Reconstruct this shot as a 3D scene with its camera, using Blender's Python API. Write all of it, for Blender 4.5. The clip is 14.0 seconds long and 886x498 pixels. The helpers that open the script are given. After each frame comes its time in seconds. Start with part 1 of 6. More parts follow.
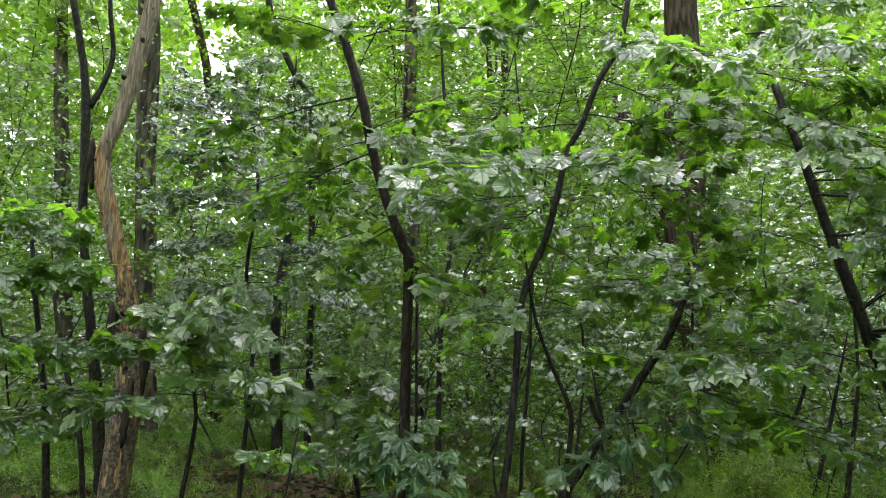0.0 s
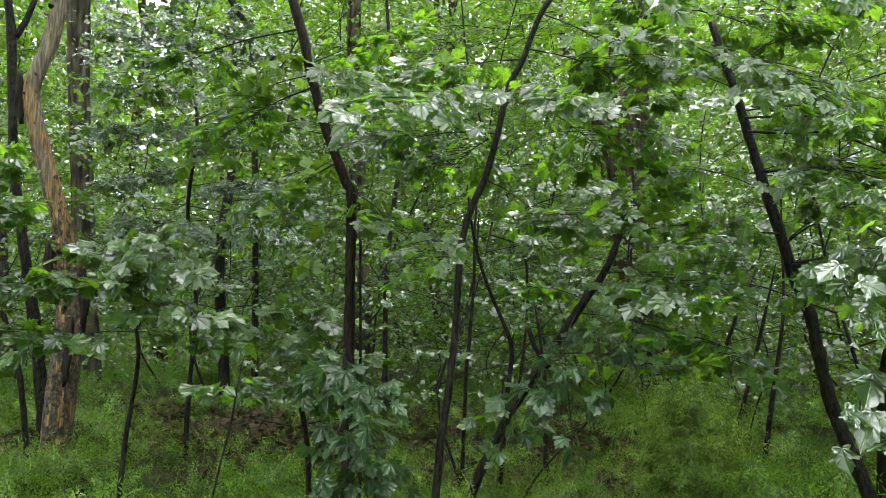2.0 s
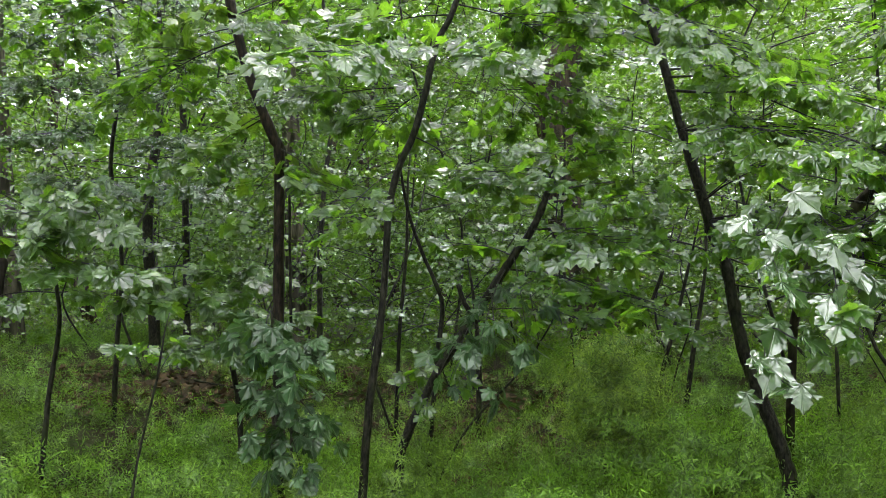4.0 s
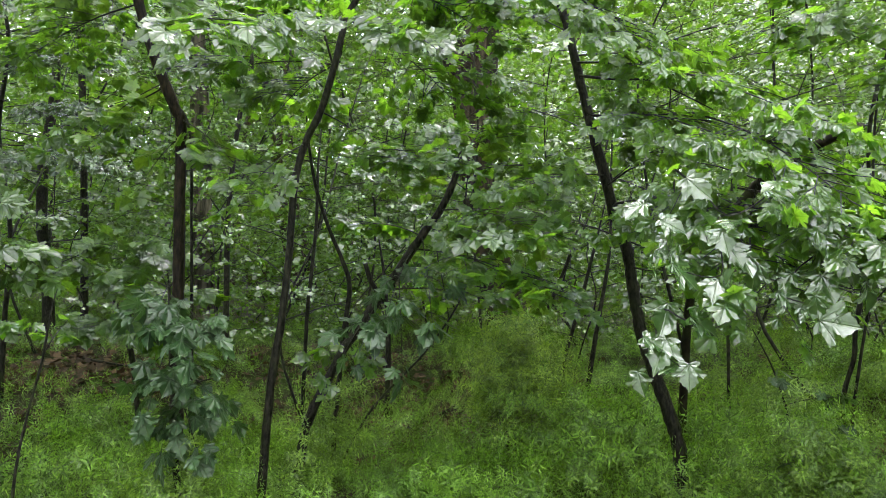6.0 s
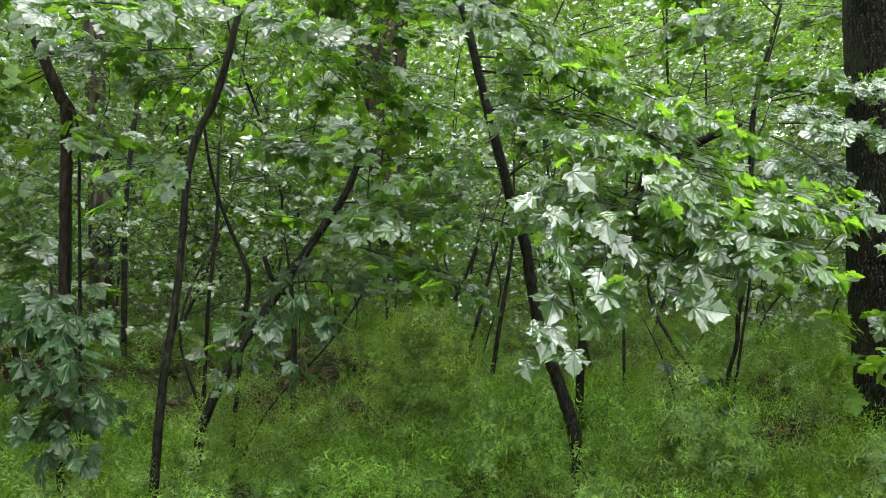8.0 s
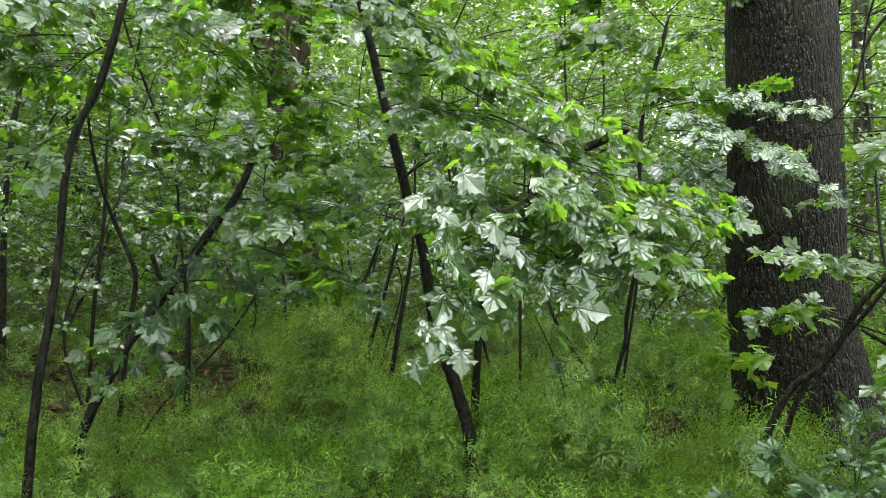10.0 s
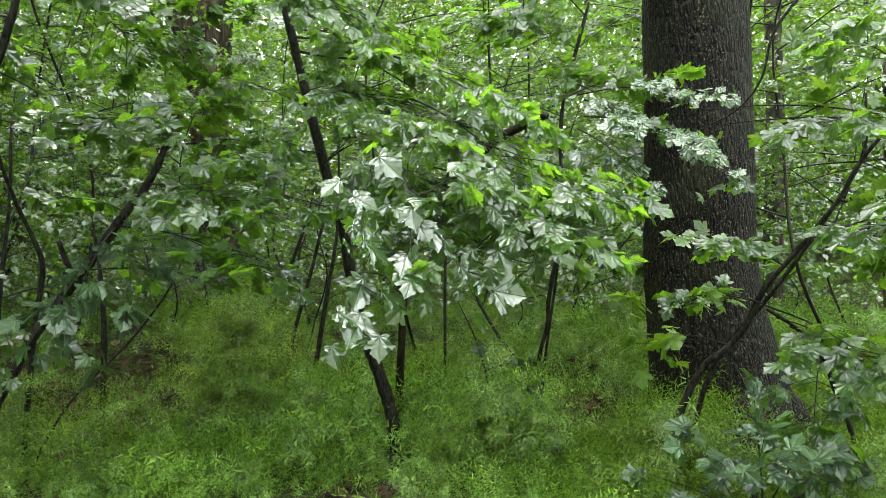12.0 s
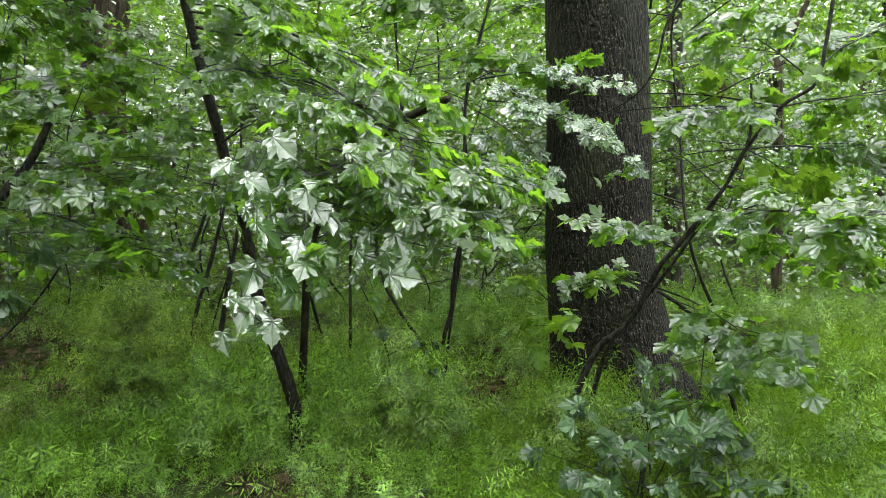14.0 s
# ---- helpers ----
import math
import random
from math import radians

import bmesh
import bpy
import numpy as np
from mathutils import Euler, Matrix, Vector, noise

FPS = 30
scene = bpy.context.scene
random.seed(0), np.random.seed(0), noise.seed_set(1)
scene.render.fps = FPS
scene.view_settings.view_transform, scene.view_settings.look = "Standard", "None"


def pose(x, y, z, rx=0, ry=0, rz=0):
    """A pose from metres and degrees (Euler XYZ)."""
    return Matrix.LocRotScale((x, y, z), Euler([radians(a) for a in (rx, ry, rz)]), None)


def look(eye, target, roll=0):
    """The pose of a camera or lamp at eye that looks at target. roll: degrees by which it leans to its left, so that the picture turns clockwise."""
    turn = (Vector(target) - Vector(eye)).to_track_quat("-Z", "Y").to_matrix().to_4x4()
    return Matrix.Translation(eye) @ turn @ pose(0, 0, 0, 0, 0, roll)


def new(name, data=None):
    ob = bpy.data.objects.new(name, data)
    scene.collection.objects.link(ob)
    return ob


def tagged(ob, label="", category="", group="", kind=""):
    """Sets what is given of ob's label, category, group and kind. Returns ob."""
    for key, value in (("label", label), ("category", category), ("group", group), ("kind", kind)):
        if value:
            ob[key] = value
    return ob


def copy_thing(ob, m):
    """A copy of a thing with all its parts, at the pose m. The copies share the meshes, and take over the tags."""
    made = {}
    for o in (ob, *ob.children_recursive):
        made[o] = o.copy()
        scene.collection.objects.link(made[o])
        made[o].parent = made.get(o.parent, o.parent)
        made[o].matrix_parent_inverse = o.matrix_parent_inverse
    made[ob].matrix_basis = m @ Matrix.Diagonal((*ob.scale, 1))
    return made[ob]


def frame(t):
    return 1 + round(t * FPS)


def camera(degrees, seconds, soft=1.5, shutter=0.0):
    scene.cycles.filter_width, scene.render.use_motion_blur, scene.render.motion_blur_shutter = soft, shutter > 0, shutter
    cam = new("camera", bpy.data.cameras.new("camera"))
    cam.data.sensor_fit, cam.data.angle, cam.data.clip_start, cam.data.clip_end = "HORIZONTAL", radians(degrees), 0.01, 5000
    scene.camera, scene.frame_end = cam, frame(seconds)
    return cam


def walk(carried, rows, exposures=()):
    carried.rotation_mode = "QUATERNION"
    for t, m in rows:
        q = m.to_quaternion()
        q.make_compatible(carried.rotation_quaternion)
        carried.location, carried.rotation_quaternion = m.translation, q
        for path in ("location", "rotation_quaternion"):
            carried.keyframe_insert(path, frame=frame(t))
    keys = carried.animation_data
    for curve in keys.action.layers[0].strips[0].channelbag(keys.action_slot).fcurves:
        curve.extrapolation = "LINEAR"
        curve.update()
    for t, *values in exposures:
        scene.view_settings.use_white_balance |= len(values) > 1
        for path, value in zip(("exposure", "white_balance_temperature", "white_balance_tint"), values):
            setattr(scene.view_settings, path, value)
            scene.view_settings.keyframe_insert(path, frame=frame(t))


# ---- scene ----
cam = camera(60.2, 14.0, soft=0.35)
PATH = [
    (0, (0.159, 0.209, 1.415), (0.115, 2.174, 1.789), 0.9),
    (0.5, (0.175, 0.192, 1.402), (0.158, 2.164, 1.733), 0.6),
    (1, (0.184, 0.183, 1.393), (0.193, 2.162, 1.683), 0.5),
    (1.5, (0.184, 0.178, 1.39), (0.232, 2.162, 1.638), 0.3),
    (2, (0.197, 0.17, 1.386), (0.288, 2.156, 1.605), 0.1),
    (2.5, (0.207, 0.153, 1.375), (0.337, 2.14, 1.563), -0.1),
    (5, (0.292, 0.154, 1.364), (0.646, 2.121, 1.444), -0.3),
    (5.5, (0.303, 0.157, 1.358), (0.719, 2.112, 1.426), -0.0),
    (6, (0.315, 0.164, 1.362), (0.776, 2.109, 1.425), 0.3),
    (6.5, (0.334, 0.15, 1.361), (0.845, 2.082, 1.422), 0.3),
    (7, (0.358, 0.143, 1.359), (0.918, 2.062, 1.418), 0.2),
    (7.5, (0.381, 0.129, 1.358), (0.99, 2.033, 1.411), -0.0),
    (8, (0.401, 0.126, 1.356), (1.072, 2.009, 1.402), -0.1),
    (10.5, (0.487, 0.101, 1.367), (1.419, 1.87, 1.403), 0.1),
    (11, (0.503, 0.102, 1.364), (1.474, 1.851, 1.391), -0.1),
    (11.5, (0.517, 0.097, 1.359), (1.528, 1.822, 1.377), -0.1),
    (12, (0.526, 0.092, 1.354), (1.573, 1.796, 1.362), -0.2),
    (12.5, (0.538, 0.075, 1.354), (1.621, 1.756, 1.352), -0.3),
    (13, (0.557, 0.072, 1.349), (1.682, 1.726, 1.339), -0.4),
    (13.5, (0.576, 0.078, 1.348), (1.744, 1.702, 1.327), -0.2),
    (14, (0.599, 0.07, 1.348), (1.828, 1.648, 1.315), -0.1),
]
EXPOSURES = [(0.0, 0.74), (0.5, 0.92), (1.0, 0.92), (1.5, 0.86), (2.5, 0.9), (5.0, 1.04), (7.5, 1.1), (10.5, 1.16), (14.0, 1.12)]
walk(cam, [(t, look(eye, target, roll)) for t, eye, target, roll in PATH], EXPOSURES)

# ---- sky, sun ----
world = bpy.data.worlds.new("overcast_sky")
scene.world = world
world.use_nodes = True
wn = world.node_tree.nodes
sky = wn.new("ShaderNodeTexSky")
sky.sky_type = "NISHITA"
sky.sun_disc = False
sky.sun_elevation, sky.sun_rotation = radians(72), radians(30)
sky.air_density, sky.dust_density, sky.ozone_density = 1.0, 3.0, 1.0
cloud = wn.new("ShaderNodeMix")
cloud.data_type = "RGBA"
cloud.inputs["Factor"].default_value = 0.75
cloud.inputs["B"].default_value = (8.95, 9.05, 8.85, 1)
world.node_tree.links.new(sky.outputs["Color"], cloud.inputs["A"])
# an overcast sky is about three times brighter overhead than at the horizon
upward = wn.new("ShaderNodeTexCoord")
height_of = wn.new("ShaderNodeSeparateXYZ")
rise = wn.new("ShaderNodeMapRange")
rise.inputs["To Min"].default_value, rise.inputs["To Max"].default_value = 0.5, 1.5
dome = wn.new("ShaderNodeVectorMath")
dome.operation = "SCALE"
for a, b in ((upward.outputs["Generated"], height_of.inputs["Vector"]), (height_of.outputs["Z"], rise.inputs["Value"]), (cloud.outputs["Result"], dome.inputs[0]),
             (rise.outputs["Result"], dome.inputs["Scale"]), (dome.outputs["Vector"], wn["Background"].inputs["Color"])):
    world.node_tree.links.new(a, b)
wn["Background"].inputs["Strength"].default_value = 0.43

sun = new("sun", bpy.data.lights.new("sun", "SUN"))
sun.data.energy, sun.data.angle, sun.data.color = 1.5, radians(12), (1.0, 0.98, 0.94)
sun.matrix_world = look((0, 0, 0), (-0.155, -0.268, -0.951))

# ---- materials ----


def material(name):
    m = bpy.data.materials.new(name)
    m.use_nodes = True
    t = m.node_tree
    t.nodes.clear()
    return m, t.nodes, t.links


def ramp(nodes, stops):
    r = nodes.new("ShaderNodeValToRGB")
    e = r.color_ramp.elements
    while len(e) < len(stops):
        e.new(0.5)
    for k, (p, c) in zip(e, stops):
        k.position, k.color = p, (*c, 1)
    return r


def noise_node(nodes, links, scale, detail=3, stretch=None, source="Object"):
    tc = nodes.new("ShaderNodeTexCoord")
    n = nodes.new("ShaderNodeTexNoise")
    n.inputs["Scale"].default_value, n.inputs["Detail"].default_value = scale, detail
    if stretch:
        mp = nodes.new("ShaderNodeMapping")
        mp.inputs["Scale"].default_value = stretch
        links.new(tc.outputs[source], mp.inputs["Vector"])
        links.new(mp.outputs["Vector"], n.inputs["Vector"])
    else:
        links.new(tc.outputs[source], n.inputs["Vector"])
    return n


def leaf_material(name, dark, light, through_light, rough, share, veins=False, shine=0.8, patches=40, uneven=0.6, quilt=0.004, wet=0.0, grain=42):
    """A leaf: a glossy cuticle over green, with light coming through it."""
    m, n, l = material(name)
    out = n.new("ShaderNodeOutputMaterial")
    geo = n.new("ShaderNodeNewGeometry")
    tone = ramp(n, [(0.0, dark), (0.75, light), (1.0, [c * 1.25 for c in light])])
    l.new(geo.outputs["Random Per Island"], tone.inputs["Fac"])
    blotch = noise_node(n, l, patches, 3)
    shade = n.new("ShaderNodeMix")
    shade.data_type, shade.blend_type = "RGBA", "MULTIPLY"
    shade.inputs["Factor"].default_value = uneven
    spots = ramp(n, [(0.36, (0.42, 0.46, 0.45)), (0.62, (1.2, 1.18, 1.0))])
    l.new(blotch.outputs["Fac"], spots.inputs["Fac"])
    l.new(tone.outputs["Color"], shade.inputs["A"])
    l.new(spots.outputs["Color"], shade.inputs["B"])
    colour = shade.outputs["Result"]
    bs = n.new("ShaderNodeBsdfPrincipled")
    bump = n.new("ShaderNodeBump")
    bump.inputs["Strength"].default_value, bump.inputs["Distance"].default_value = 0.8, quilt
    fine = noise_node(n, l, grain, 3)
    height = fine.outputs["Fac"]
    if veins:
        uv = n.new("ShaderNodeUVMap")
        uv.uv_map = "leaf"
        sep = n.new("ShaderNodeSeparateXYZ")
        l.new(uv.outputs["UV"], sep.inputs["Vector"])
        ang = n.new("ShaderNodeMath")
        ang.operation = "ARCTAN2"
        l.new(sep.outputs["X"], ang.inputs[0])
        l.new(sep.outputs["Y"], ang.inputs[1])
        wave = n.new("ShaderNodeMath")
        wave.operation = "MULTIPLY"
        wave.inputs[1].default_value = 8.4
        l.new(ang.outputs[0], wave.inputs[0])
        cosn = n.new("ShaderNodeMath")
        cosn.operation = "COSINE"
        l.new(wave.outputs[0], cosn.inputs[0])
        line = n.new("ShaderNodeMapRange")
        line.inputs["From Min"].default_value, line.inputs["From Max"].default_value = 0.93, 1.0
        l.new(cosn.outputs[0], line.inputs["Value"])
        vein = n.new("ShaderNodeMix")
        vein.data_type = "RGBA"
        vein.inputs["B"].default_value = (0.16, 0.22, 0.09, 1)
        part_of = n.new("ShaderNodeMath")
        part_of.operation = "MULTIPLY"
        part_of.inputs[1].default_value = 0.5
        l.new(line.outputs["Result"], part_of.inputs[0])
        l.new(part_of.outputs[0], vein.inputs["Factor"])
        l.new(colour, vein.inputs["A"])
        colour = vein.outputs["Result"]
        pleat = n.new("ShaderNodeMath")
        pleat.operation = "MULTIPLY_ADD"
        pleat.inputs[1].default_value = -0.28
        l.new(cosn.outputs[0], pleat.inputs[0])
        l.new(height, pleat.inputs[2])
        sub = n.new("ShaderNodeMath")
        sub.operation = "SUBTRACT"
        l.new(pleat.outputs[0], sub.inputs[0])
        l.new(line.outputs["Result"], sub.inputs[1])
        height = sub.outputs[0]
    l.new(height, bump.inputs["Height"])
    l.new(colour, bs.inputs["Base Color"])
    l.new(bump.outputs["Normal"], bs.inputs["Normal"])
    l.new(bump.outputs["Normal"], bs.inputs["Coat Normal"])
    bs.inputs["Roughness"].default_value = rough
    bs.inputs["Specular IOR Level"].default_value = shine
    bs.inputs["Coat Weight"].default_value, bs.inputs["Coat Roughness"].default_value = wet, 0.1  # the film of rain
    tr = n.new("ShaderNodeBsdfTranslucent")
    lit = ramp(n, [(0.0, [c * 0.6 for c in through_light]), (1.0, through_light)])
    l.new(geo.outputs["Random Per Island"], lit.inputs["Fac"])
    glow = n.new("ShaderNodeMix")
    glow.data_type, glow.blend_type = "RGBA", "MULTIPLY"
    glow.inputs["Factor"].default_value = 0.6 * uneven
    l.new(lit.outputs["Color"], glow.inputs["A"])
    l.new(spots.outputs["Color"], glow.inputs["B"])
    l.new(glow.outputs["Result"], tr.inputs["Color"])
    mix = n.new("ShaderNodeMixShader")
    mix.inputs["Fac"].default_value = share
    l.new(bs.outputs["BSDF"], mix.inputs[1])
    l.new(tr.outputs["BSDF"], mix.inputs[2])
    l.new(mix.outputs["Shader"], out.inputs["Surface"])
    return m


def bark_material(name, dark, light, scale, stretch, rough, depth, moss=0.0, moss_colour=(0.05, 0.07, 0.02)):
    m, n, l = material(name)
    out = n.new("ShaderNodeOutputMaterial")
    bs = n.new("ShaderNodeBsdfPrincipled")
    a = noise_node(n, l, scale, 6, stretch)
    b = noise_node(n, l, scale * 0.12, 3)
    c = ramp(n, [(0.38, dark), (0.64, light)])
    l.new(a.outputs["Fac"], c.inputs["Fac"])
    wear = ramp(n, [(0.35, (0.55, 0.55, 0.55)), (0.7, (1.15, 1.1, 1.05))])
    l.new(b.outputs["Fac"], wear.inputs["Fac"])
    mul = n.new("ShaderNodeMix")
    mul.data_type, mul.blend_type = "RGBA", "MULTIPLY"
    mul.inputs["Factor"].default_value = 1.0
    l.new(c.outputs["Color"], mul.inputs["A"])
    l.new(wear.outputs["Color"], mul.inputs["B"])
    colour = mul.outputs["Result"]
    if moss:
        k = noise_node(n, l, 5, 5)
        edge = ramp(n, [(0.62 - 0.2 * moss, (0, 0, 0)), (0.72, (1, 1, 1))])
        l.new(k.outputs["Fac"], edge.inputs["Fac"])
        mm = n.new("ShaderNodeMix")
        mm.data_type = "RGBA"
        mm.inputs["B"].default_value = (*moss_colour, 1)
        l.new(edge.outputs["Color"], mm.inputs["Factor"])
        l.new(colour, mm.inputs["A"])
        colour = mm.outputs["Result"]
    bump = n.new("ShaderNodeBump")
    bump.inputs["Strength"].default_value, bump.inputs["Distance"].default_value = 1.0, depth
    l.new(a.outputs["Fac"], bump.inputs["Height"])
    l.new(colour, bs.inputs["Base Color"])
    l.new(bump.outputs["Normal"], bs.inputs["Normal"])
    bs.inputs["Roughness"].default_value = rough
    bs.inputs["Specular IOR Level"].default_value = 0.12
    l.new(bs.outputs["BSDF"], out.inputs["Surface"])
    return m


def dead_wood_material():
    """Weathered bare wood, grey above and torn orange in the middle, with dark bark left on the lower trunk."""
    m, n, l = material("dead_wood")
    out = n.new("ShaderNodeOutputMaterial")
    bs = n.new("ShaderNodeBsdfPrincipled")
    tc = n.new("ShaderNodeTexCoord")
    sep = n.new("ShaderNodeSeparateXYZ")
    l.new(tc.outputs["Object"], sep.inputs["Vector"])

    def blend(a, b, fac):
        mix = n.new("ShaderNodeMix")
        mix.data_type = "RGBA"
        l.new(fac, mix.inputs["Factor"])
        l.new(a, mix.inputs["A"])
        l.new(b, mix.inputs["B"])
        return mix.outputs["Result"]

    def by_height(noise_out, z0, z1, strength):
        """A noise raised or lowered along the trunk, so that the patches grow denser towards z1."""
        rise = n.new("ShaderNodeMapRange")
        rise.inputs["From Min"].default_value, rise.inputs["From Max"].default_value = z0, z1
        rise.inputs["To Min"].default_value, rise.inputs["To Max"].default_value = -strength, strength
        l.new(sep.outputs["Z"], rise.inputs["Value"])
        add = n.new("ShaderNodeMath")
        add.operation = "ADD"
        l.new(noise_out, add.inputs[0])
        l.new(rise.outputs["Result"], add.inputs[1])
        return add.outputs[0]

    grain = noise_node(n, l, 75, 8, (1, 1, 0.07))
    grey = ramp(n, [(0.32, (0.035, 0.028, 0.019)), (0.5, (0.125, 0.100, 0.068)), (0.7, (0.27, 0.215, 0.145))])
    tan = ramp(n, [(0.3, (0.035, 0.020, 0.009)), (0.5, (0.19, 0.110, 0.042)), (0.7, (0.40, 0.265, 0.115))])
    l.new(grain.outputs["Fac"], grey.inputs["Fac"])
    l.new(grain.outputs["Fac"], tan.inputs["Fac"])
    torn = noise_node(n, l, 7, 6, (1, 1, 0.3))
    torn_e = ramp(n, [(0.47, (0, 0, 0)), (0.55, (1, 1, 1))])
    l.new(by_height(torn.outputs["Fac"], 3.5, 2.6, 0.16), torn_e.inputs["Fac"])
    wood = blend(grey.outputs["Color"], tan.outputs["Color"], torn_e.outputs["Color"])
    rot = noise_node(n, l, 21, 8, (1, 1, 0.5))
    edge = ramp(n, [(0.535, (0, 0, 0)), (0.575, (1, 1, 1))])
    l.new(by_height(rot.outputs["Fac"], 3.3, 1.4, 0.12), edge.inputs["Fac"])
    bark = noise_node(n, l, 34, 5)
    bark_c = ramp(n, [(0.36, (0.008, 0.006, 0.004)), (0.5, (0.050, 0.036, 0.024)), (0.66, (0.140, 0.105, 0.070))])
    l.new(bark.outputs["Fac"], bark_c.inputs["Fac"])
    l.new(blend(wood, bark_c.outputs["Color"], edge.outputs["Color"]), bs.inputs["Base Color"])
    add = n.new("ShaderNodeMath")
    add.operation = "MULTIPLY_ADD"
    add.inputs[1].default_value = 1.2
    l.new(edge.outputs["Color"], add.inputs[0])
    l.new(grain.outputs["Fac"], add.inputs[2])
    bump = n.new("ShaderNodeBump")
    bump.inputs["Strength"].default_value, bump.inputs["Distance"].default_value = 1.0, 0.02
    l.new(add.outputs[0], bump.inputs["Height"])
    l.new(bump.outputs["Normal"], bs.inputs["Normal"])
    bs.inputs["Roughness"].default_value = 0.7
    l.new(bs.outputs["BSDF"], out.inputs["Surface"])
    return m


def soil_material():
    m, n, l = material("forest_soil")
    out = n.new("ShaderNodeOutputMaterial")
    bs = n.new("ShaderNodeBsdfPrincipled")
    a = noise_node(n, l, 28, 8)
    b = noise_node(n, l, 1.6, 4)
    c = ramp(n, [(0.3, (0.010, 0.008, 0.005)), (0.55, (0.029, 0.023, 0.015)), (0.75, (0.062, 0.049, 0.031))])
    l.new(a.outputs["Fac"], c.inputs["Fac"])
    g = ramp(n, [(0.42, (0, 0, 0)), (0.6, (0.75, 0.75, 0.75))])
    l.new(b.outputs["Fac"], g.inputs["Fac"])
    mix = n.new("ShaderNodeMix")
    mix.data_type = "RGBA"
    mix.inputs["B"].default_value = (0.030, 0.055, 0.010, 1)
    l.new(g.outputs["Color"], mix.inputs["Factor"])
    l.new(c.outputs["Color"], mix.inputs["A"])
    l.new(mix.outputs["Result"], bs.inputs["Base Color"])
    bump = n.new("ShaderNodeBump")
    bump.inputs["Strength"].default_value, bump.inputs["Distance"].default_value = 1.0, 0.03
    l.new(a.outputs["Fac"], bump.inputs["Height"])
    l.new(bump.outputs["Normal"], bs.inputs["Normal"])
    bs.inputs["Roughness"].default_value = 0.9
    bs.inputs["Specular IOR Level"].default_value = 0.1
    l.new(bs.outputs["BSDF"], out.inputs["Surface"])
    return m


LEAF_NEAR = leaf_material("maple_leaf_near", (0.013, 0.036, 0.009), (0.058, 0.120, 0.025), (0.24, 0.46, 0.02), 0.26, 0.38, True, 0.9, quilt=0.005, wet=0.4)
LEAF_WET = leaf_material("wet_maple_leaf", (0.020, 0.048, 0.018), (0.046, 0.092, 0.030), (0.20, 0.40, 0.02), 0.22, 0.25, True, 1.3, patches=3, quilt=0.004, wet=0.75, grain=4)
LEAF = leaf_material("maple_leaf", (0.012, 0.034, 0.009), (0.048, 0.100, 0.022), (0.28, 0.56, 0.03), 0.23, 0.48, True, 1.1, quilt=0.006, wet=0.6)
LEAF_BACK = leaf_material("understorey_leaf", (0.012, 0.034, 0.011), (0.052, 0.108, 0.030), (0.26, 0.48, 0.03), 0.24, 0.38, False, 1.1, quilt=0.008, wet=0.8)
# real gloss, plus bluish sky sheen put into a paler base colour
LEAF_SHEEN = leaf_material("sky_sheen_maple_leaf", (0.026, 0.060, 0.026), (0.075, 0.140, 0.058), (0.20, 0.40, 0.03), 0.25, 0.26, True, 1.4, quilt=0.005, wet=0.7)
# fresh leaves, and backlit ones whose glow is put into a brighter colour
LEAF_FRESH_LIT = leaf_material("fresh_lit_maple_leaf", (0.06, 0.13, 0.012), (0.10, 0.20, 0.016), (0.25, 0.43, 0.03), 0.34, 0.45)
# far foliage: backlight and metre-wide lit and shaded clumps put into the colour
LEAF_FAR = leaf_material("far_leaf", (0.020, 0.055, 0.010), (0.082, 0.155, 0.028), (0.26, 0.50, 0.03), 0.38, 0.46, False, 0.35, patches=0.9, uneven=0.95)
# ivy, and low maple leaves whose missing sky sheen is coloured in dark
LEAF_IVY_SHADED = leaf_material("ivy_and_shaded_maple_leaf", (0.015, 0.040, 0.017), (0.040, 0.085, 0.034), (0.12, 0.26, 0.03), 0.34, 0.22, True, 0.4, quilt=0.006, wet=0.3)
# bedstraw: shade between the clumps is coloured in as broad dark patches
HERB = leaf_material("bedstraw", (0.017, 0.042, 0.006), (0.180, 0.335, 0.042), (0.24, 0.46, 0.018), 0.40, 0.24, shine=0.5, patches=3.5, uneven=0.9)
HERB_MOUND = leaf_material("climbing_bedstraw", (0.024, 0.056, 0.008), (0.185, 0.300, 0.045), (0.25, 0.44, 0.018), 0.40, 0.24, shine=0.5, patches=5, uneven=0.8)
HERB_STRAW = leaf_material("seeding_bedstraw", (0.050, 0.095, 0.012), (0.270, 0.400, 0.060), (0.32, 0.50, 0.03), 0.45, 0.30, shine=0.5, patches=5, uneven=0.8)
# lit herbs: brightness of the clearing put into a paler, yellower colour
HERB_FAR = leaf_material("lit_clearing_herb", (0.05, 0.10, 0.010), (0.125, 0.215, 0.020), (0.26, 0.44, 0.018), 0.5, 0.35, shine=0.25)
LITTER = leaf_material("dead_leaf", (0.018, 0.011, 0.007), (0.075, 0.047, 0.028), (0.10, 0.05, 0.02), 0.7, 0.1, shine=0.2)
BARK = bark_material("dark_wet_bark", (0.0022, 0.0021, 0.0017), (0.029, 0.0275, 0.021), 70, (1, 1, 0.4), 0.5, 0.009, 0.35, (0.022, 0.029, 0.011))
BARK_BROWN = bark_material("brown_bark", (0.0032, 0.0025, 0.0018), (0.031, 0.022, 0.0155), 60, (1, 1, 0.3), 0.6, 0.008)
BARK_OLD = bark_material("old_bark", (0.006, 0.005, 0.004), (0.045, 0.038, 0.030), 22, (1, 1, 0.22), 0.75, 0.02, 0.15, (0.03, 0.035, 0.016))
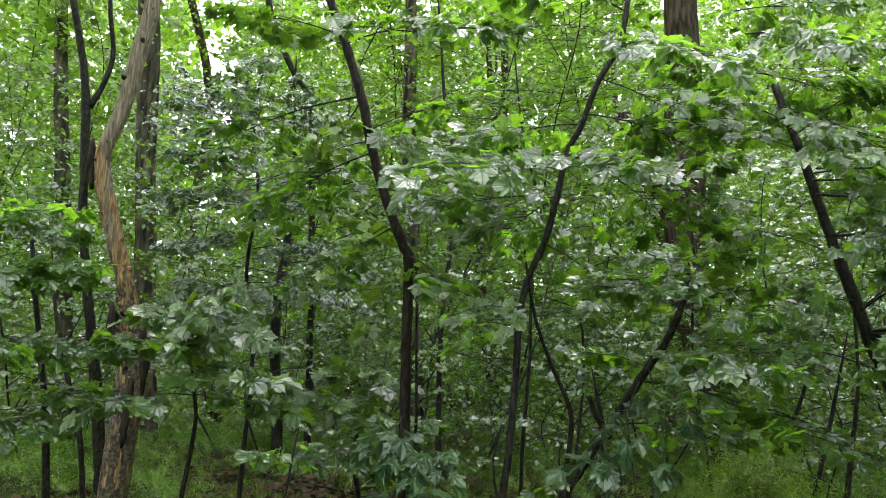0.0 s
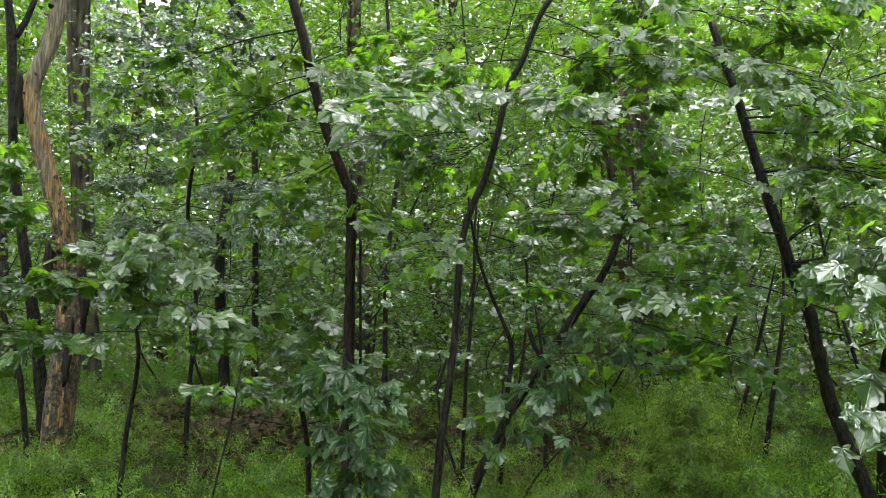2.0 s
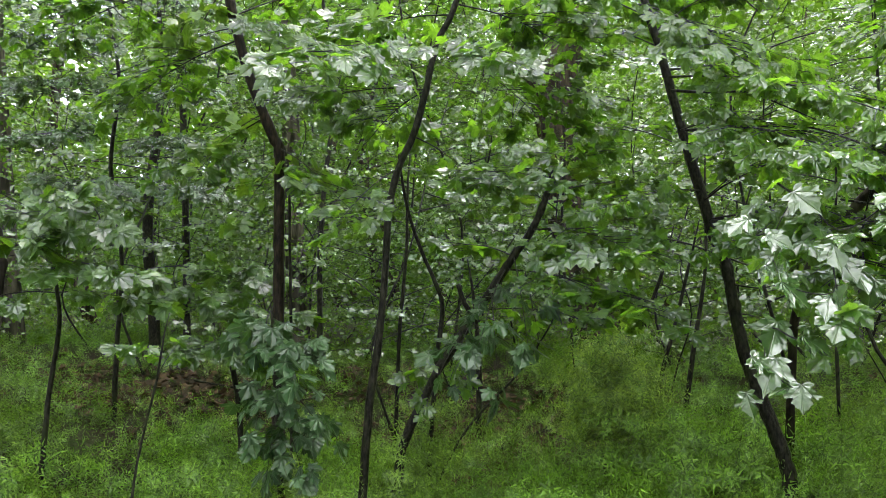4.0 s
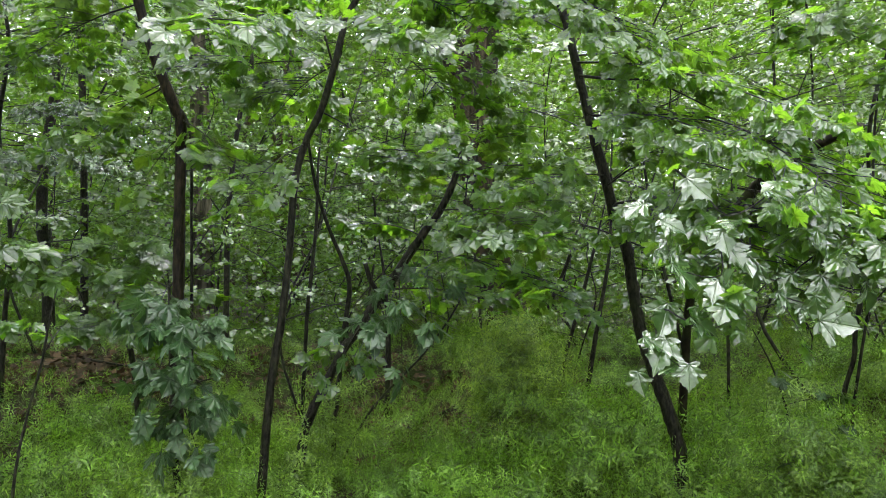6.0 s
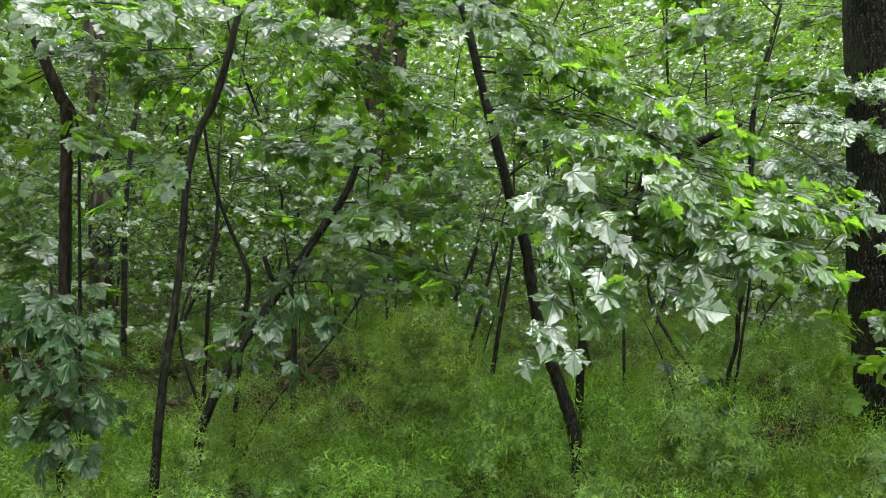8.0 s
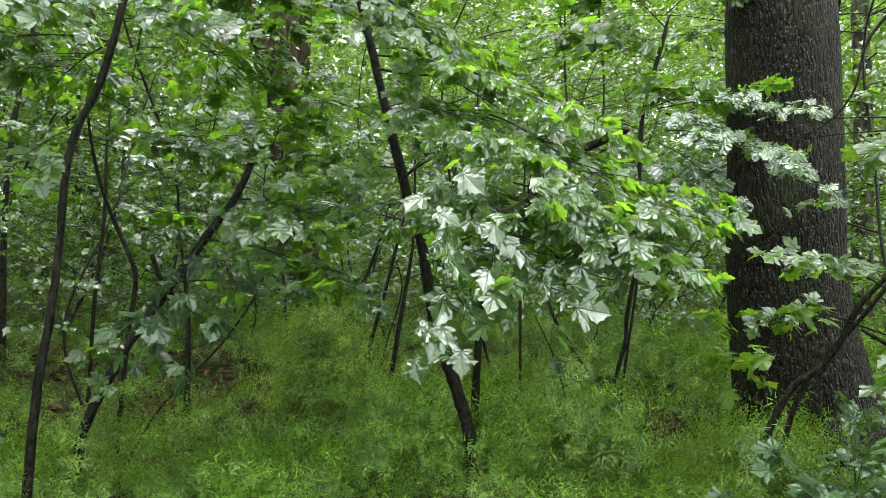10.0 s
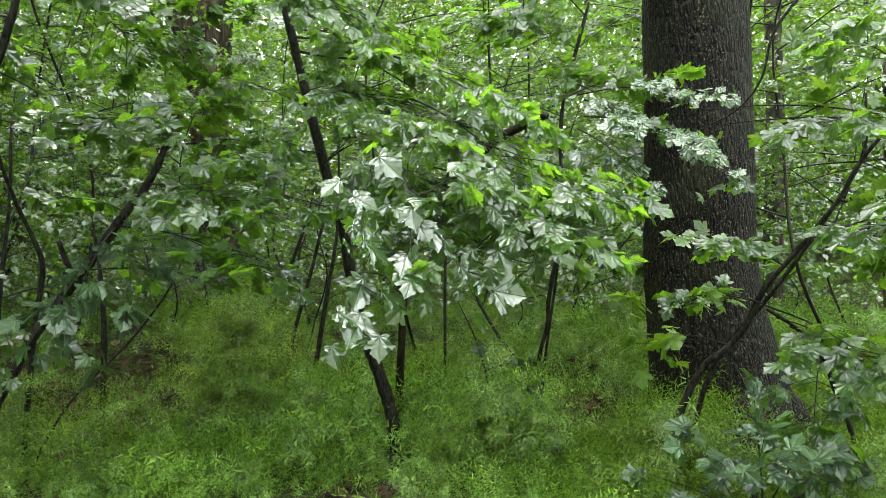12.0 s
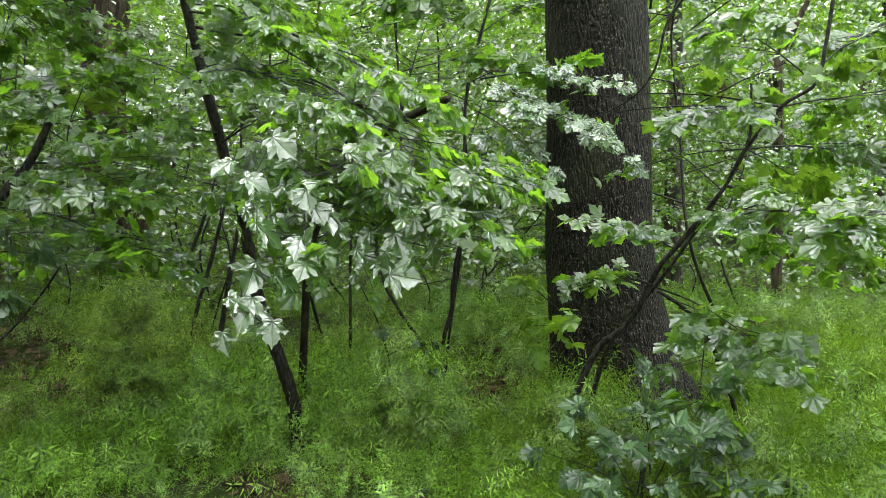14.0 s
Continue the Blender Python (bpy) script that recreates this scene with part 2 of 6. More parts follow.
BARK_FAR = bark_material("far_bark", (0.020, 0.0155, 0.0105), (0.088, 0.070, 0.050), 22, (1, 1, 0.2), 0.85, 0.02, 0.2, (0.03, 0.04, 0.015))
MOSSY = bark_material("mossy_bark", (0.006, 0.005, 0.0035), (0.028, 0.023, 0.015), 44, (1, 1, 0.4), 0.8, 0.01, 0.9, (0.022, 0.028, 0.009))


def great_bark_material():
    """Dark furrowed bark, scattered with small pale flakes."""
    m, n, l = material("great_bark")
    out = n.new("ShaderNodeOutputMaterial")
    bs = n.new("ShaderNodeBsdfPrincipled")
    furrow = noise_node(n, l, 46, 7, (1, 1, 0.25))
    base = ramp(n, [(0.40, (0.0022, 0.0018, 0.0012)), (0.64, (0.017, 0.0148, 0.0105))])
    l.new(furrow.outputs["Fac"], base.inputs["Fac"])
    tc = n.new("ShaderNodeTexCoord")
    mp = n.new("ShaderNodeMapping")
    mp.inputs["Scale"].default_value = (1, 1, 0.2)
    warp = noise_node(n, l, 14, 4)
    push = n.new("ShaderNodeVectorMath")
    push.operation = "MULTIPLY_ADD"
    push.inputs[1].default_value = (0.03, 0.03, 0.03)
    l.new(warp.outputs["Color"], push.inputs[0])
    l.new(tc.outputs["Object"], push.inputs[2])
    l.new(push.outputs["Vector"], mp.inputs["Vector"])
    vor = n.new("ShaderNodeTexVoronoi")
    vor.feature = "DISTANCE_TO_EDGE"
    vor.inputs["Scale"].default_value = 40
    l.new(mp.outputs["Vector"], vor.inputs["Vector"])
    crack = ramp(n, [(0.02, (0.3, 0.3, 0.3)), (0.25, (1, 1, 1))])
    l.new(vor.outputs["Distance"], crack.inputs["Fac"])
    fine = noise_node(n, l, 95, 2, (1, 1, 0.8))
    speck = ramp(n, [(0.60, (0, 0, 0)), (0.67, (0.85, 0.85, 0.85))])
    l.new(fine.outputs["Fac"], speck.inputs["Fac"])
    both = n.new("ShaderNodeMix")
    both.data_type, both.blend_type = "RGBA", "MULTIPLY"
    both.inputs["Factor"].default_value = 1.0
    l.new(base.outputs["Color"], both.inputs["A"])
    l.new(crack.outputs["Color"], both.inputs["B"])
    mix = n.new("ShaderNodeMix")
    mix.data_type = "RGBA"
    mix.inputs["B"].default_value = (0.12, 0.105, 0.075, 1)
    l.new(speck.outputs["Color"], mix.inputs["Factor"])
    l.new(both.outputs["Result"], mix.inputs["A"])
    algae = noise_node(n, l, 2.2, 4)
    algae_e = ramp(n, [(0.5, (0, 0, 0)), (0.7, (0.5, 0.5, 0.5))])
    l.new(algae.outputs["Fac"], algae_e.inputs["Fac"])
    mix2 = n.new("ShaderNodeMix")
    mix2.data_type = "RGBA"
    mix2.inputs["B"].default_value = (0.024, 0.028, 0.012, 1)
    l.new(algae_e.outputs["Color"], mix2.inputs["Factor"])
    l.new(mix.outputs["Result"], mix2.inputs["A"])
    l.new(mix2.outputs["Result"], bs.inputs["Base Color"])
    add = n.new("ShaderNodeMath")
    add.operation = "ADD"
    l.new(crack.outputs["Color"], add.inputs[0])
    l.new(furrow.outputs["Fac"], add.inputs[1])
    bump = n.new("ShaderNodeBump")
    bump.inputs["Strength"].default_value, bump.inputs["Distance"].default_value = 1.0, 0.016
    l.new(add.outputs[0], bump.inputs["Height"])
    l.new(bump.outputs["Normal"], bs.inputs["Normal"])
    bs.inputs["Roughness"].default_value = 0.6
    bs.inputs["Specular IOR Level"].default_value = 0.15
    l.new(bs.outputs["BSDF"], out.inputs["Surface"])
    return m


# bark of the far trunks, their haze put into a lighter grey
BARK_GREY = bark_material("grey_bark", (0.026, 0.024, 0.019), (0.14, 0.125, 0.10), 16, (1, 1, 0.2), 0.85, 0.02, 0.2, (0.03, 0.04, 0.015))
GREAT_BARK = great_bark_material()
DEAD = dead_wood_material()
SOIL = soil_material()
PALE = bark_material("pale_stone", (0.45, 0.44, 0.4), (0.7, 0.68, 0.63), 30, (1, 1, 1), 0.8, 0.004)
STRAW = bark_material("split_wood", (0.07, 0.042, 0.022), (0.30, 0.20, 0.10), 30, (1, 1, 0.2), 0.8, 0.006)

# ---- mesh helpers ----


def mesh_of(name, verts, tris, mat, smooth=False, uv=None):
    me = bpy.data.meshes.new(name)
    verts = np.asarray(verts, np.float32)
    tris = np.asarray(tris, np.int32)
    me.vertices.add(len(verts))
    me.vertices.foreach_set("co", verts.ravel())
    me.loops.add(tris.size)
    me.loops.foreach_set("vertex_index", tris.ravel())
    me.polygons.add(len(tris))
    me.polygons.foreach_set("loop_start", np.arange(len(tris), dtype=np.int32) * tris.shape[1])
    me.polygons.foreach_set("loop_total", np.full(len(tris), tris.shape[1], np.int32))
    if smooth:
        me.polygons.foreach_set("use_smooth", np.ones(len(tris), bool))
    if uv is not None:
        layer = me.uv_layers.new(name="leaf")
        layer.data.foreach_set("uv", np.asarray(uv, np.float32)[tris.ravel()].ravel())
    me.materials.append(mat)
    me.update(calc_edges=True)
    return me


def part(name, me, parent, label=""):
    ob = new(name, me)
    ob.parent = parent
    if label:
        tagged(ob, label)
    return ob


def thing(name, at, label, category, group="", kind=""):
    ob = new(name)
    ob.location = at
    ob.empty_display_size = 0.1
    return tagged(ob, label, category, group, kind)


def unit(v):
    v = np.asarray(v, float)
    return v / np.maximum(np.linalg.norm(v, axis=-1, keepdims=True), 1e-9)


def smooth_step(v):
    v = np.clip(v, 0, 1)
    return v * v * (3 - 2 * v)


def ground_z(x, y):
    """Height of the woodland floor: level by the path, rising gently behind."""
    x, y = np.asarray(x, float), np.asarray(y, float)
    r = np.hypot(x, y)
    back = smooth_step((r - 5.2) / 4.2) * 0.45
    left = smooth_step((-x - 0.2) / 2.2) * smooth_step((r - 3.2) / 2.6) * 0.32
    dip = -0.38 * np.exp(-((x - 1.6) ** 2 + (y - 7.5) ** 2) / 1.7)
    far = smooth_step((r - 10) / 40) * 0.9
    lumps = 0.045 * np.sin(1.7 * x + 0.6) * np.sin(1.3 * y + 1.1) + 0.02 * np.sin(4.1 * x) * np.sin(3.7 * y)
    return back + left * (1 - 0.35 * smooth_step((r - 9) / 4)) + dip + far + lumps * smooth_step(r / 3)


HEAPS = [  # mounds of climbing bedstraw: x, y, height, radius
    (2.22, 5.8, 1.0, 0.29), (2.46, 5.45, 0.45, 0.34), (2.9, 5.0, 0.35, 0.6), (3.75, 3.0, 0.5, 0.3), (4.05, 3.15, 0.42, 0.34), (4.2, 3.5, 0.3, 0.3), (3.15, 3.65, 0.55, 0.34), (4.9, 5.3, 0.5, 0.55),
    (5.3, 4.6, 0.3, 0.6), (0.1, 3.4, 0.15, 0.5), (-1.0, 6.0, 0.1, 0.6), (2.5, 2.9, 0.15, 0.7), (3.5, 2.9, 0.2, 0.6),
    (3.6, 4.6, 0.25, 0.5), (0.6, 4.5, 0.1, 0.6), (5.9, 2.5, 0.15, 0.8), (-2.0, 5.4, 0.32, 0.26), (6.6, 5.2, 0.35, 0.8),
]


rh = np.random.default_rng(8)
for _ in range(90):  # the smaller tussocks between them
    q, a = math.sqrt(rh.uniform(4, 90)), radians(rh.uniform(-40, 82))
    HEAPS.append((q * math.sin(a), q * math.cos(a), rh.uniform(0.08, 0.34) * (0.35 if q < 4.4 else 1.0), rh.uniform(0.16, 0.42)))


def heap_z(x, y):
    z = np.zeros_like(np.asarray(x, float))
    for hx, hy, h, r in HEAPS:
        z = np.maximum(z, h * np.exp(-(((x - hx) ** 2 + (y - hy) ** 2) / (r * r)) ** 1.3))
    return z


def tube(points, sides=8, rough=0.06, per=6, seed=0, cap=True):
    """A tapered round limb along points (x, y, z, radius), smoothed between them, a little uneven."""
    p = np.asarray(points, float)
    if len(p) == 2:
        p = np.vstack([p[0], (p[0] + p[1]) / 2, p[1]])
    ext = np.vstack([2 * p[0] - p[1], p, 2 * p[-1] - p[-2]])
    rings = []
    for i in range(len(p) - 1):
        a, b, c, d = ext[i:i + 4]
        for t in np.arange(per) / per:
            rings.append(0.5 * (2 * b + (c - a) * t + (2 * a - 5 * b + 4 * c - d) * t * t + (3 * b - a - 3 * c + d) * t ** 3))
    rings.append(p[-1])
    q = np.array(rings)
    c, rad = q[:, :3], np.maximum(q[:, 3], 0.0008)
    rng = np.random.default_rng(seed)
    tan = unit(np.gradient(c, axis=0))
    ref = np.where(np.abs(tan[:, 2:3]) > 0.9, [[1.0, 0, 0]], [[0, 0, 1.0]])
    ref = np.broadcast_to(ref[len(ref) // 2], tan.shape)
    u = unit(np.cross(tan, ref))
    v = np.cross(tan, u)
    ang = np.arange(sides) / sides * 2 * np.pi
    jitter = 1 + rough * rng.standard_normal((len(c), sides))
    ring = (np.cos(ang)[None, :, None] * u[:, None] + np.sin(ang)[None, :, None] * v[:, None]) * (rad[:, None] * jitter)[..., None]
    verts = (c[:, None] + ring).reshape(-1, 3)
    i = np.arange(len(c) - 1)[:, None] * sides
    j = np.arange(sides)[None, :]
    k = (j + 1) % sides
    tris = np.concatenate([np.stack([i + j, i + k, i + sides + k], -1).reshape(-1, 3), np.stack([i + j, i + sides + k, i + sides + j], -1).reshape(-1, 3)])
    if cap:
        verts = np.vstack([verts, c[0], c[-1]])
        n0, n1, last = len(verts) - 2, len(verts) - 1, (len(c) - 1) * sides
        jj = np.arange(sides)
        kk = (jj + 1) % sides
        tris = np.vstack([tris, np.stack([kk, jj, np.full(sides, n0)], -1), np.stack([last + jj, last + kk, np.full(sides, n1)], -1)])
    return verts, tris


def joined(pieces):
    vs, ts, n = [], [], 0
    for v, t in pieces:
        vs.append(v)
        ts.append(t + n)
        n += len(v)
    return np.vstack(vs), np.vstack(ts)


def leaf_shape(level):
    """A five-lobed maple leaf, base at the origin, tip along +y, one long; folded at the midrib and drooping."""
    half = {
        0: [(0, 0), (0.10, -0.07), (0.25, -0.12), (0.39, -0.06), (0.34, 0.05), (0.28, 0.11), (0.38, 0.16), (0.46, 0.23), (0.51, 0.31), (0.67, 0.39), (0.56, 0.43),
            (0.54, 0.53), (0.42, 0.49), (0.28, 0.46), (0.30, 0.57), (0.36, 0.67), (0.25, 0.71), (0.21, 0.81), (0.10, 0.86), (0, 1)],
        1: [(0, 0), (0.24, -0.11), (0.40, -0.04), (0.29, 0.11), (0.48, 0.20), (0.68, 0.39), (0.54, 0.51), (0.29, 0.46), (0.37, 0.67), (0.20, 0.79), (0, 1)],
        2: [(0, 0), (0.42, 0.04), (0.55, 0.48), (0.24, 0.56), (0, 1)],
        3: [(0, 0), (0.52, 0.22), (0.24, 0.52), (0, 1)],
        4: [(0, 0), (0.5, 0.42), (0, 1)],
    }[level]
    rim = half + [(-x, y) for x, y in half[-2:0:-1]]
    if level < 3:
        pts = [(0, 0.28)] + rim
        n = len(rim)
        tris = [(0, 1 + i, 1 + (i + 1) % n) for i in range(n)]
    else:
        pts = rim
        tris = [(0, i, i + 1) for i in range(1, len(rim) - 1)]
    p = np.array(pts, float)
    z = 0.20 * np.abs(p[:, 0]) - 0.20 * p[:, 1] ** 2 - 0.30 * p[:, 0] ** 2
    if level < 3:  # lobes bent down, the folds between them raised
        reach_out = np.hypot(p[:, 0], p[:, 1] - 0.28)
        z[1:] -= 0.13 * (reach_out[1:] - reach_out[1:].mean())
    return np.column_stack([p, z]), np.array(tris), p


def leaf_frames(rng, pos, out, size, tilt=0.38, droop=0.35, lean=0.35, sway=0.0, light_side=None):
    """Turns leaves so that they hang outwards and face up and towards the open path, where the light comes from."""
    n = len(pos)
    open_side = -pos[:, :2] / np.maximum(np.linalg.norm(pos[:, :2], axis=1, keepdims=True), 0.5)
    if light_side is not None:
        open_side = np.broadcast_to(light_side, (n, 2))
    tip = unit(unit(out) + rng.normal(0, 0.45, (n, 3)) + [0, 0, -droop])
    nrm = np.array([0, 0, 1.0]) + rng.normal(0, tilt, (n, 3))
    nrm[:, :2] += open_side * lean
    nrm += sway
    nrm = unit(nrm - (nrm * tip).sum(1, keepdims=True) * tip)
    side = np.cross(tip, nrm)
    return pos, side, tip, nrm, np.asarray(size, float) * np.ones(n)


def leaves_mesh(name, batches, level, mat):
    base, tris, flat = leaf_shape(level)
    pos, side, tip, nrm, size = [np.concatenate([b[i] for b in batches]) for i in range(5)]
    frame_m = np.stack([side, tip, nrm], 1)
    curl = np.random.default_rng(len(pos)).uniform(-0.3, 1.4, len(pos))
    shaped = np.repeat(base[None], len(pos), 0)
    shaped[:, :, 2] *= curl[:, None]
    verts = pos[:, None] + np.einsum("nvk,nkc->nvc", shaped, frame_m) * size[:, None, None]
    k = len(base)
    t = (tris[None] + (np.arange(len(pos)) * k)[:, None, None]).reshape(-1, 3)
    uv = np.tile(flat, (len(pos), 1)) if level < 2 else None
    return mesh_of(name, verts.reshape(-1, 3), t, mat, uv=uv)


def spray(rng, p0, p1, width, count, size, sag=0.12, cheap=False, droop=0.35, tilt=0.26, start=0.3, lean=0.35, light_side=None, flow=None):
    """A leafy branch: its twigs (as tubes) and its leaves, in a flat layer to both sides of the line p0 to p1."""
    p0, p1 = np.asarray(p0, float), np.asarray(p1, float)
    d = p1 - p0
    length = np.linalg.norm(d)
    d = d / length
    flat = unit(np.cross(d, [0, 0, 1.0]) + rng.normal(0, 0.08, 3))
    twigs = min(max(3, int(count / 7)), 26)
    s_t = np.sort(rng.uniform(start, 1.0, twigs))
    s_t[-1] = 1.0
    side_t = np.where(np.arange(twigs) % 2 == 0, 1.0, -1.0)
    len_t = width * (1.05 - 0.55 * s_t) * rng.uniform(0.6, 1.15, twigs)
    dir_t = unit(side_t[:, None] * flat + d * rng.uniform(0.4, 1.1, (twigs, 1)) + rng.normal(0, 0.12, (twigs, 3)))
    dir_t[-1] = d

    def on(s):
        s = np.asarray(s)[..., None]
        return p0 + (p1 - p0) * s + np.array([0, 0, 1.0]) * sag * length * (s - s * s) * 1.6

    r0 = 0.003 + 0.003 * length
    tubes = [tube([(*on(np.array(s)), r0 * (1 - 0.75 * s)) for s in (0, 0.33, 0.66, 1.0)], 4 if cheap else 5, 0.05, 1 if cheap else 3, cap=False)]
    start_t = on(s_t)
    for k in range(twigs):
        e = start_t[k] + dir_t[k] * len_t[k] + [0, 0, -0.12 * len_t[k]]
        m = (start_t[k] + e) / 2 + [0, 0, 0.05 * len_t[k]]
        tubes.append(tube([(*start_t[k], r0 * 0.4), (*m, r0 * 0.3), (*e, 0.0012)], 3 if cheap else 4, 0, 1 if cheap else 2, cap=False))
    k = rng.integers(0, twigs, count)
    u = rng.beta(1.6, 1.0, count)
    base = start_t[k] + dir_t[k] * (len_t[k] * u)[:, None]
    base[:, 2] -= 0.12 * len_t[k] * u
    lr = np.where(rng.random(count) < 0.5, 1.0, -1.0)
    across = np.cross(dir_t[k], [0, 0, 1.0]) * lr[:, None]
    out = unit(across * 0.9 + dir_t[k] * (0.5 + 0.8 * u)[:, None])
    sz = size * rng.uniform(0.6, 1.2, count)
    sway = (rng.normal(0, 0.28, 3) + rng.normal(0, 0.22, (twigs, 3))[k]) * [1, 1, 0.3]
    if flow is not None:
        sway = sway + np.asarray(flow)
    base = base + out * (sz * 0.35)[:, None] + rng.normal(0, 0.015, (count, 3))
    return tubes, leaf_frames(rng, base, out, sz, tilt, droop, lean, sway, light_side)


def grounded(points, sink=0.12):
    """The stem carried on down into the soil."""
    p = [tuple(q) for q in points]
    a, b = np.array(p[0]), np.array(p[1])
    g = float(ground_z(a[0], a[1])) - sink
    if a[2] > g:
        d = (a - b)[:3]
        step = d * min((g - a[2]) / min(d[2], -0.05), 6.0)
        step[2] = g - a[2]
        step[:2] *= 0.5
        p.insert(0, (a[0] + step[0], a[1] + step[1], g, a[3] * 1.15))
    return p


def tree(name, stems, sprays, label, category="tree", level=1, bark=None, leaf=None, sides=9, seed=1, group="", lean=0.4, big=1.0, flow=None, loose=1.0, dull=()):
    """A tree of real stems (each a list of x, y, z, radius from the ground up) and leafy sprays
    (from, to, width, count, leaf size, droop). big makes the leaves larger and fewer; flow tilts them all one way;
    loose spreads the sprays wider; dull lists low sprays of hanging leaves, shaded by a darker leaf colour."""
    rng = np.random.default_rng(seed)
    root = thing(name, (0, 0, 0), label, category, group)
    for i, s in enumerate(stems):
        v, t = tube(grounded(s) if i == 0 else s, sides, 0.07, 6, seed + i)
        part("trunk" if i == 0 else "limb", mesh_of("trunk" if i == 0 else "limb", v, t, bark or BARK, True), root)
    leaf_sets = []
    for p0, p1, width, count, size, *more in sprays:
        p0, p1 = np.asarray(p0, float), np.asarray(p1, float)
        if loose > 1:
            length = np.linalg.norm(p1 - p0)
            p1 = p0 + (p1 - p0) * max(loose, min(0.6 / length, 2.2))
            width = max(width * loose * 1.15, 0.36)
        tubes, frames = spray(rng, p0, p1, width, max(4, int(count / big ** 1.4)), size * big, droop=more[0] if more else 0.35, tilt=more[1] if len(more) > 1 else 0.26, lean=more[2] if len(more) > 2 else lean, flow=flow)
        part("branch", mesh_of("branch", *tubes[0], BARK, True), root)
        tagged(part("twig_fan", mesh_of("twig_fan", *joined(tubes[1:]), BARK, True), root), kind="stuff")
        leaf_sets.append(frames)
    if leaf_sets:
        part("crown", leaves_mesh("crown", leaf_sets, level, leaf or LEAF), root)
    hanging = []
    for p0, p1, width, count, size, droop in dull:
        tubes, frames = spray(rng, p0, p1, width, count, size, droop=droop, tilt=0.3, lean=0.0)
        part("branch", mesh_of("branch", *joined(tubes), BARK, True), root)
        hanging.append(frames)
    if hanging:
        part("low_leaves", leaves_mesh("low_leaves", hanging, 0, LEAF_IVY_SHADED), root, "hanging maple leaves coloured dull dark green for missing sky sheen")
    return root


def high_crown(root, stem, height, spread, count, size, seed, mat, bark):
    """The part of a tall tree overhead: its trunk carried on up, a few boughs and a light crown."""
    rng = np.random.default_rng(seed)
    a, b = np.array(stem[-1]), np.array(stem[-2])
    lean = (a - b)[:2] / max(a[2] - b[2], 0.2) * 0.3
    top = a[:3] + np.array([lean[0] * (height - a[2]), lean[1] * (height - a[2]), height - a[2]])
    mid = (a[:3] + top) / 2
    part("upper_trunk", mesh_of("upper_trunk", *tube([(*(a[:3] - [0, 0, 0.02]), a[3]), (*mid, a[3] * 0.7), (*top, a[3] * 0.25)], 14, 0.03, 6, seed), bark, True), root)
    sets = []
    for k in range(9):
        z = a[2] + (height - a[2]) * (0.35 + 0.65 * (k + rng.random()) / 9)
        p0 = a[:3] + (top - a[:3]) * (z - a[2]) / (height - a[2])
        az = k * 137.5 + rng.uniform(-20, 20)
        p1 = p0 + np.array([math.sin(radians(az)), math.cos(radians(az)), 0.35]) * spread * rng.uniform(0.6, 1.0)
        part("bough", mesh_of("bough", *tube([(*p0, a[3] * 0.3), (*((p0 + p1) / 2 + [0, 0, 0.1]), a[3] * 0.18), (*p1, 0.012)], 7, 0.05, 4, seed + k), bark, True), root)
        sets.append(spray(rng, p0, p1, spread * 0.5, count // 9, size, cheap=True, start=0.35)[1])
    part("crown", leaves_mesh("crown", sets, 4, mat), root)


def along(points, z):
    """The place on a stem at height z."""
    p = np.asarray(points)
    o = np.argsort(p[:, 2])
    return np.array([np.interp(z, p[o, 2], p[o, i]) for i in range(3)])


def reach(points, z, az, length, rise=0.0):
    """Start and end of a branch that leaves a stem at height z towards azimuth az (0 ahead, 90 right)."""
    a = along(points, z)
    return a, a + np.array([math.sin(radians(az)) * length, math.cos(radians(az)) * length, rise])


# ---- ground ----


def build_ground():
    rr = np.concatenate([np.linspace(0, 14, 71), np.geomspace(14.6, 400, 34)])
    aa = np.linspace(0, 2 * np.pi, 145)[:-1]
    R, A = np.meshgrid(rr, aa, indexing="ij")
    x, y = R * np.sin(A), R * np.cos(A)
    z = ground_z(x, y)
    verts = np.stack([x, y, z], -1).reshape(-1, 3)
    n = len(aa)
    i, j = np.meshgrid(np.arange(len(rr) - 1), np.arange(n), indexing="ij")
    k = (j + 1) % n
    tris = np.concatenate([np.stack([i * n + j, (i + 1) * n + k, (i + 1) * n + j], -1).reshape(-1, 3), np.stack([i * n + j, i * n + k, (i + 1) * n + k], -1).reshape(-1, 3)])
    ob = new("ground", mesh_of("ground", verts, tris, SOIL, True))
    tagged(ob, "dark woodland soil with scraps of moss under the herbs", "ground", kind="structure")


build_ground()

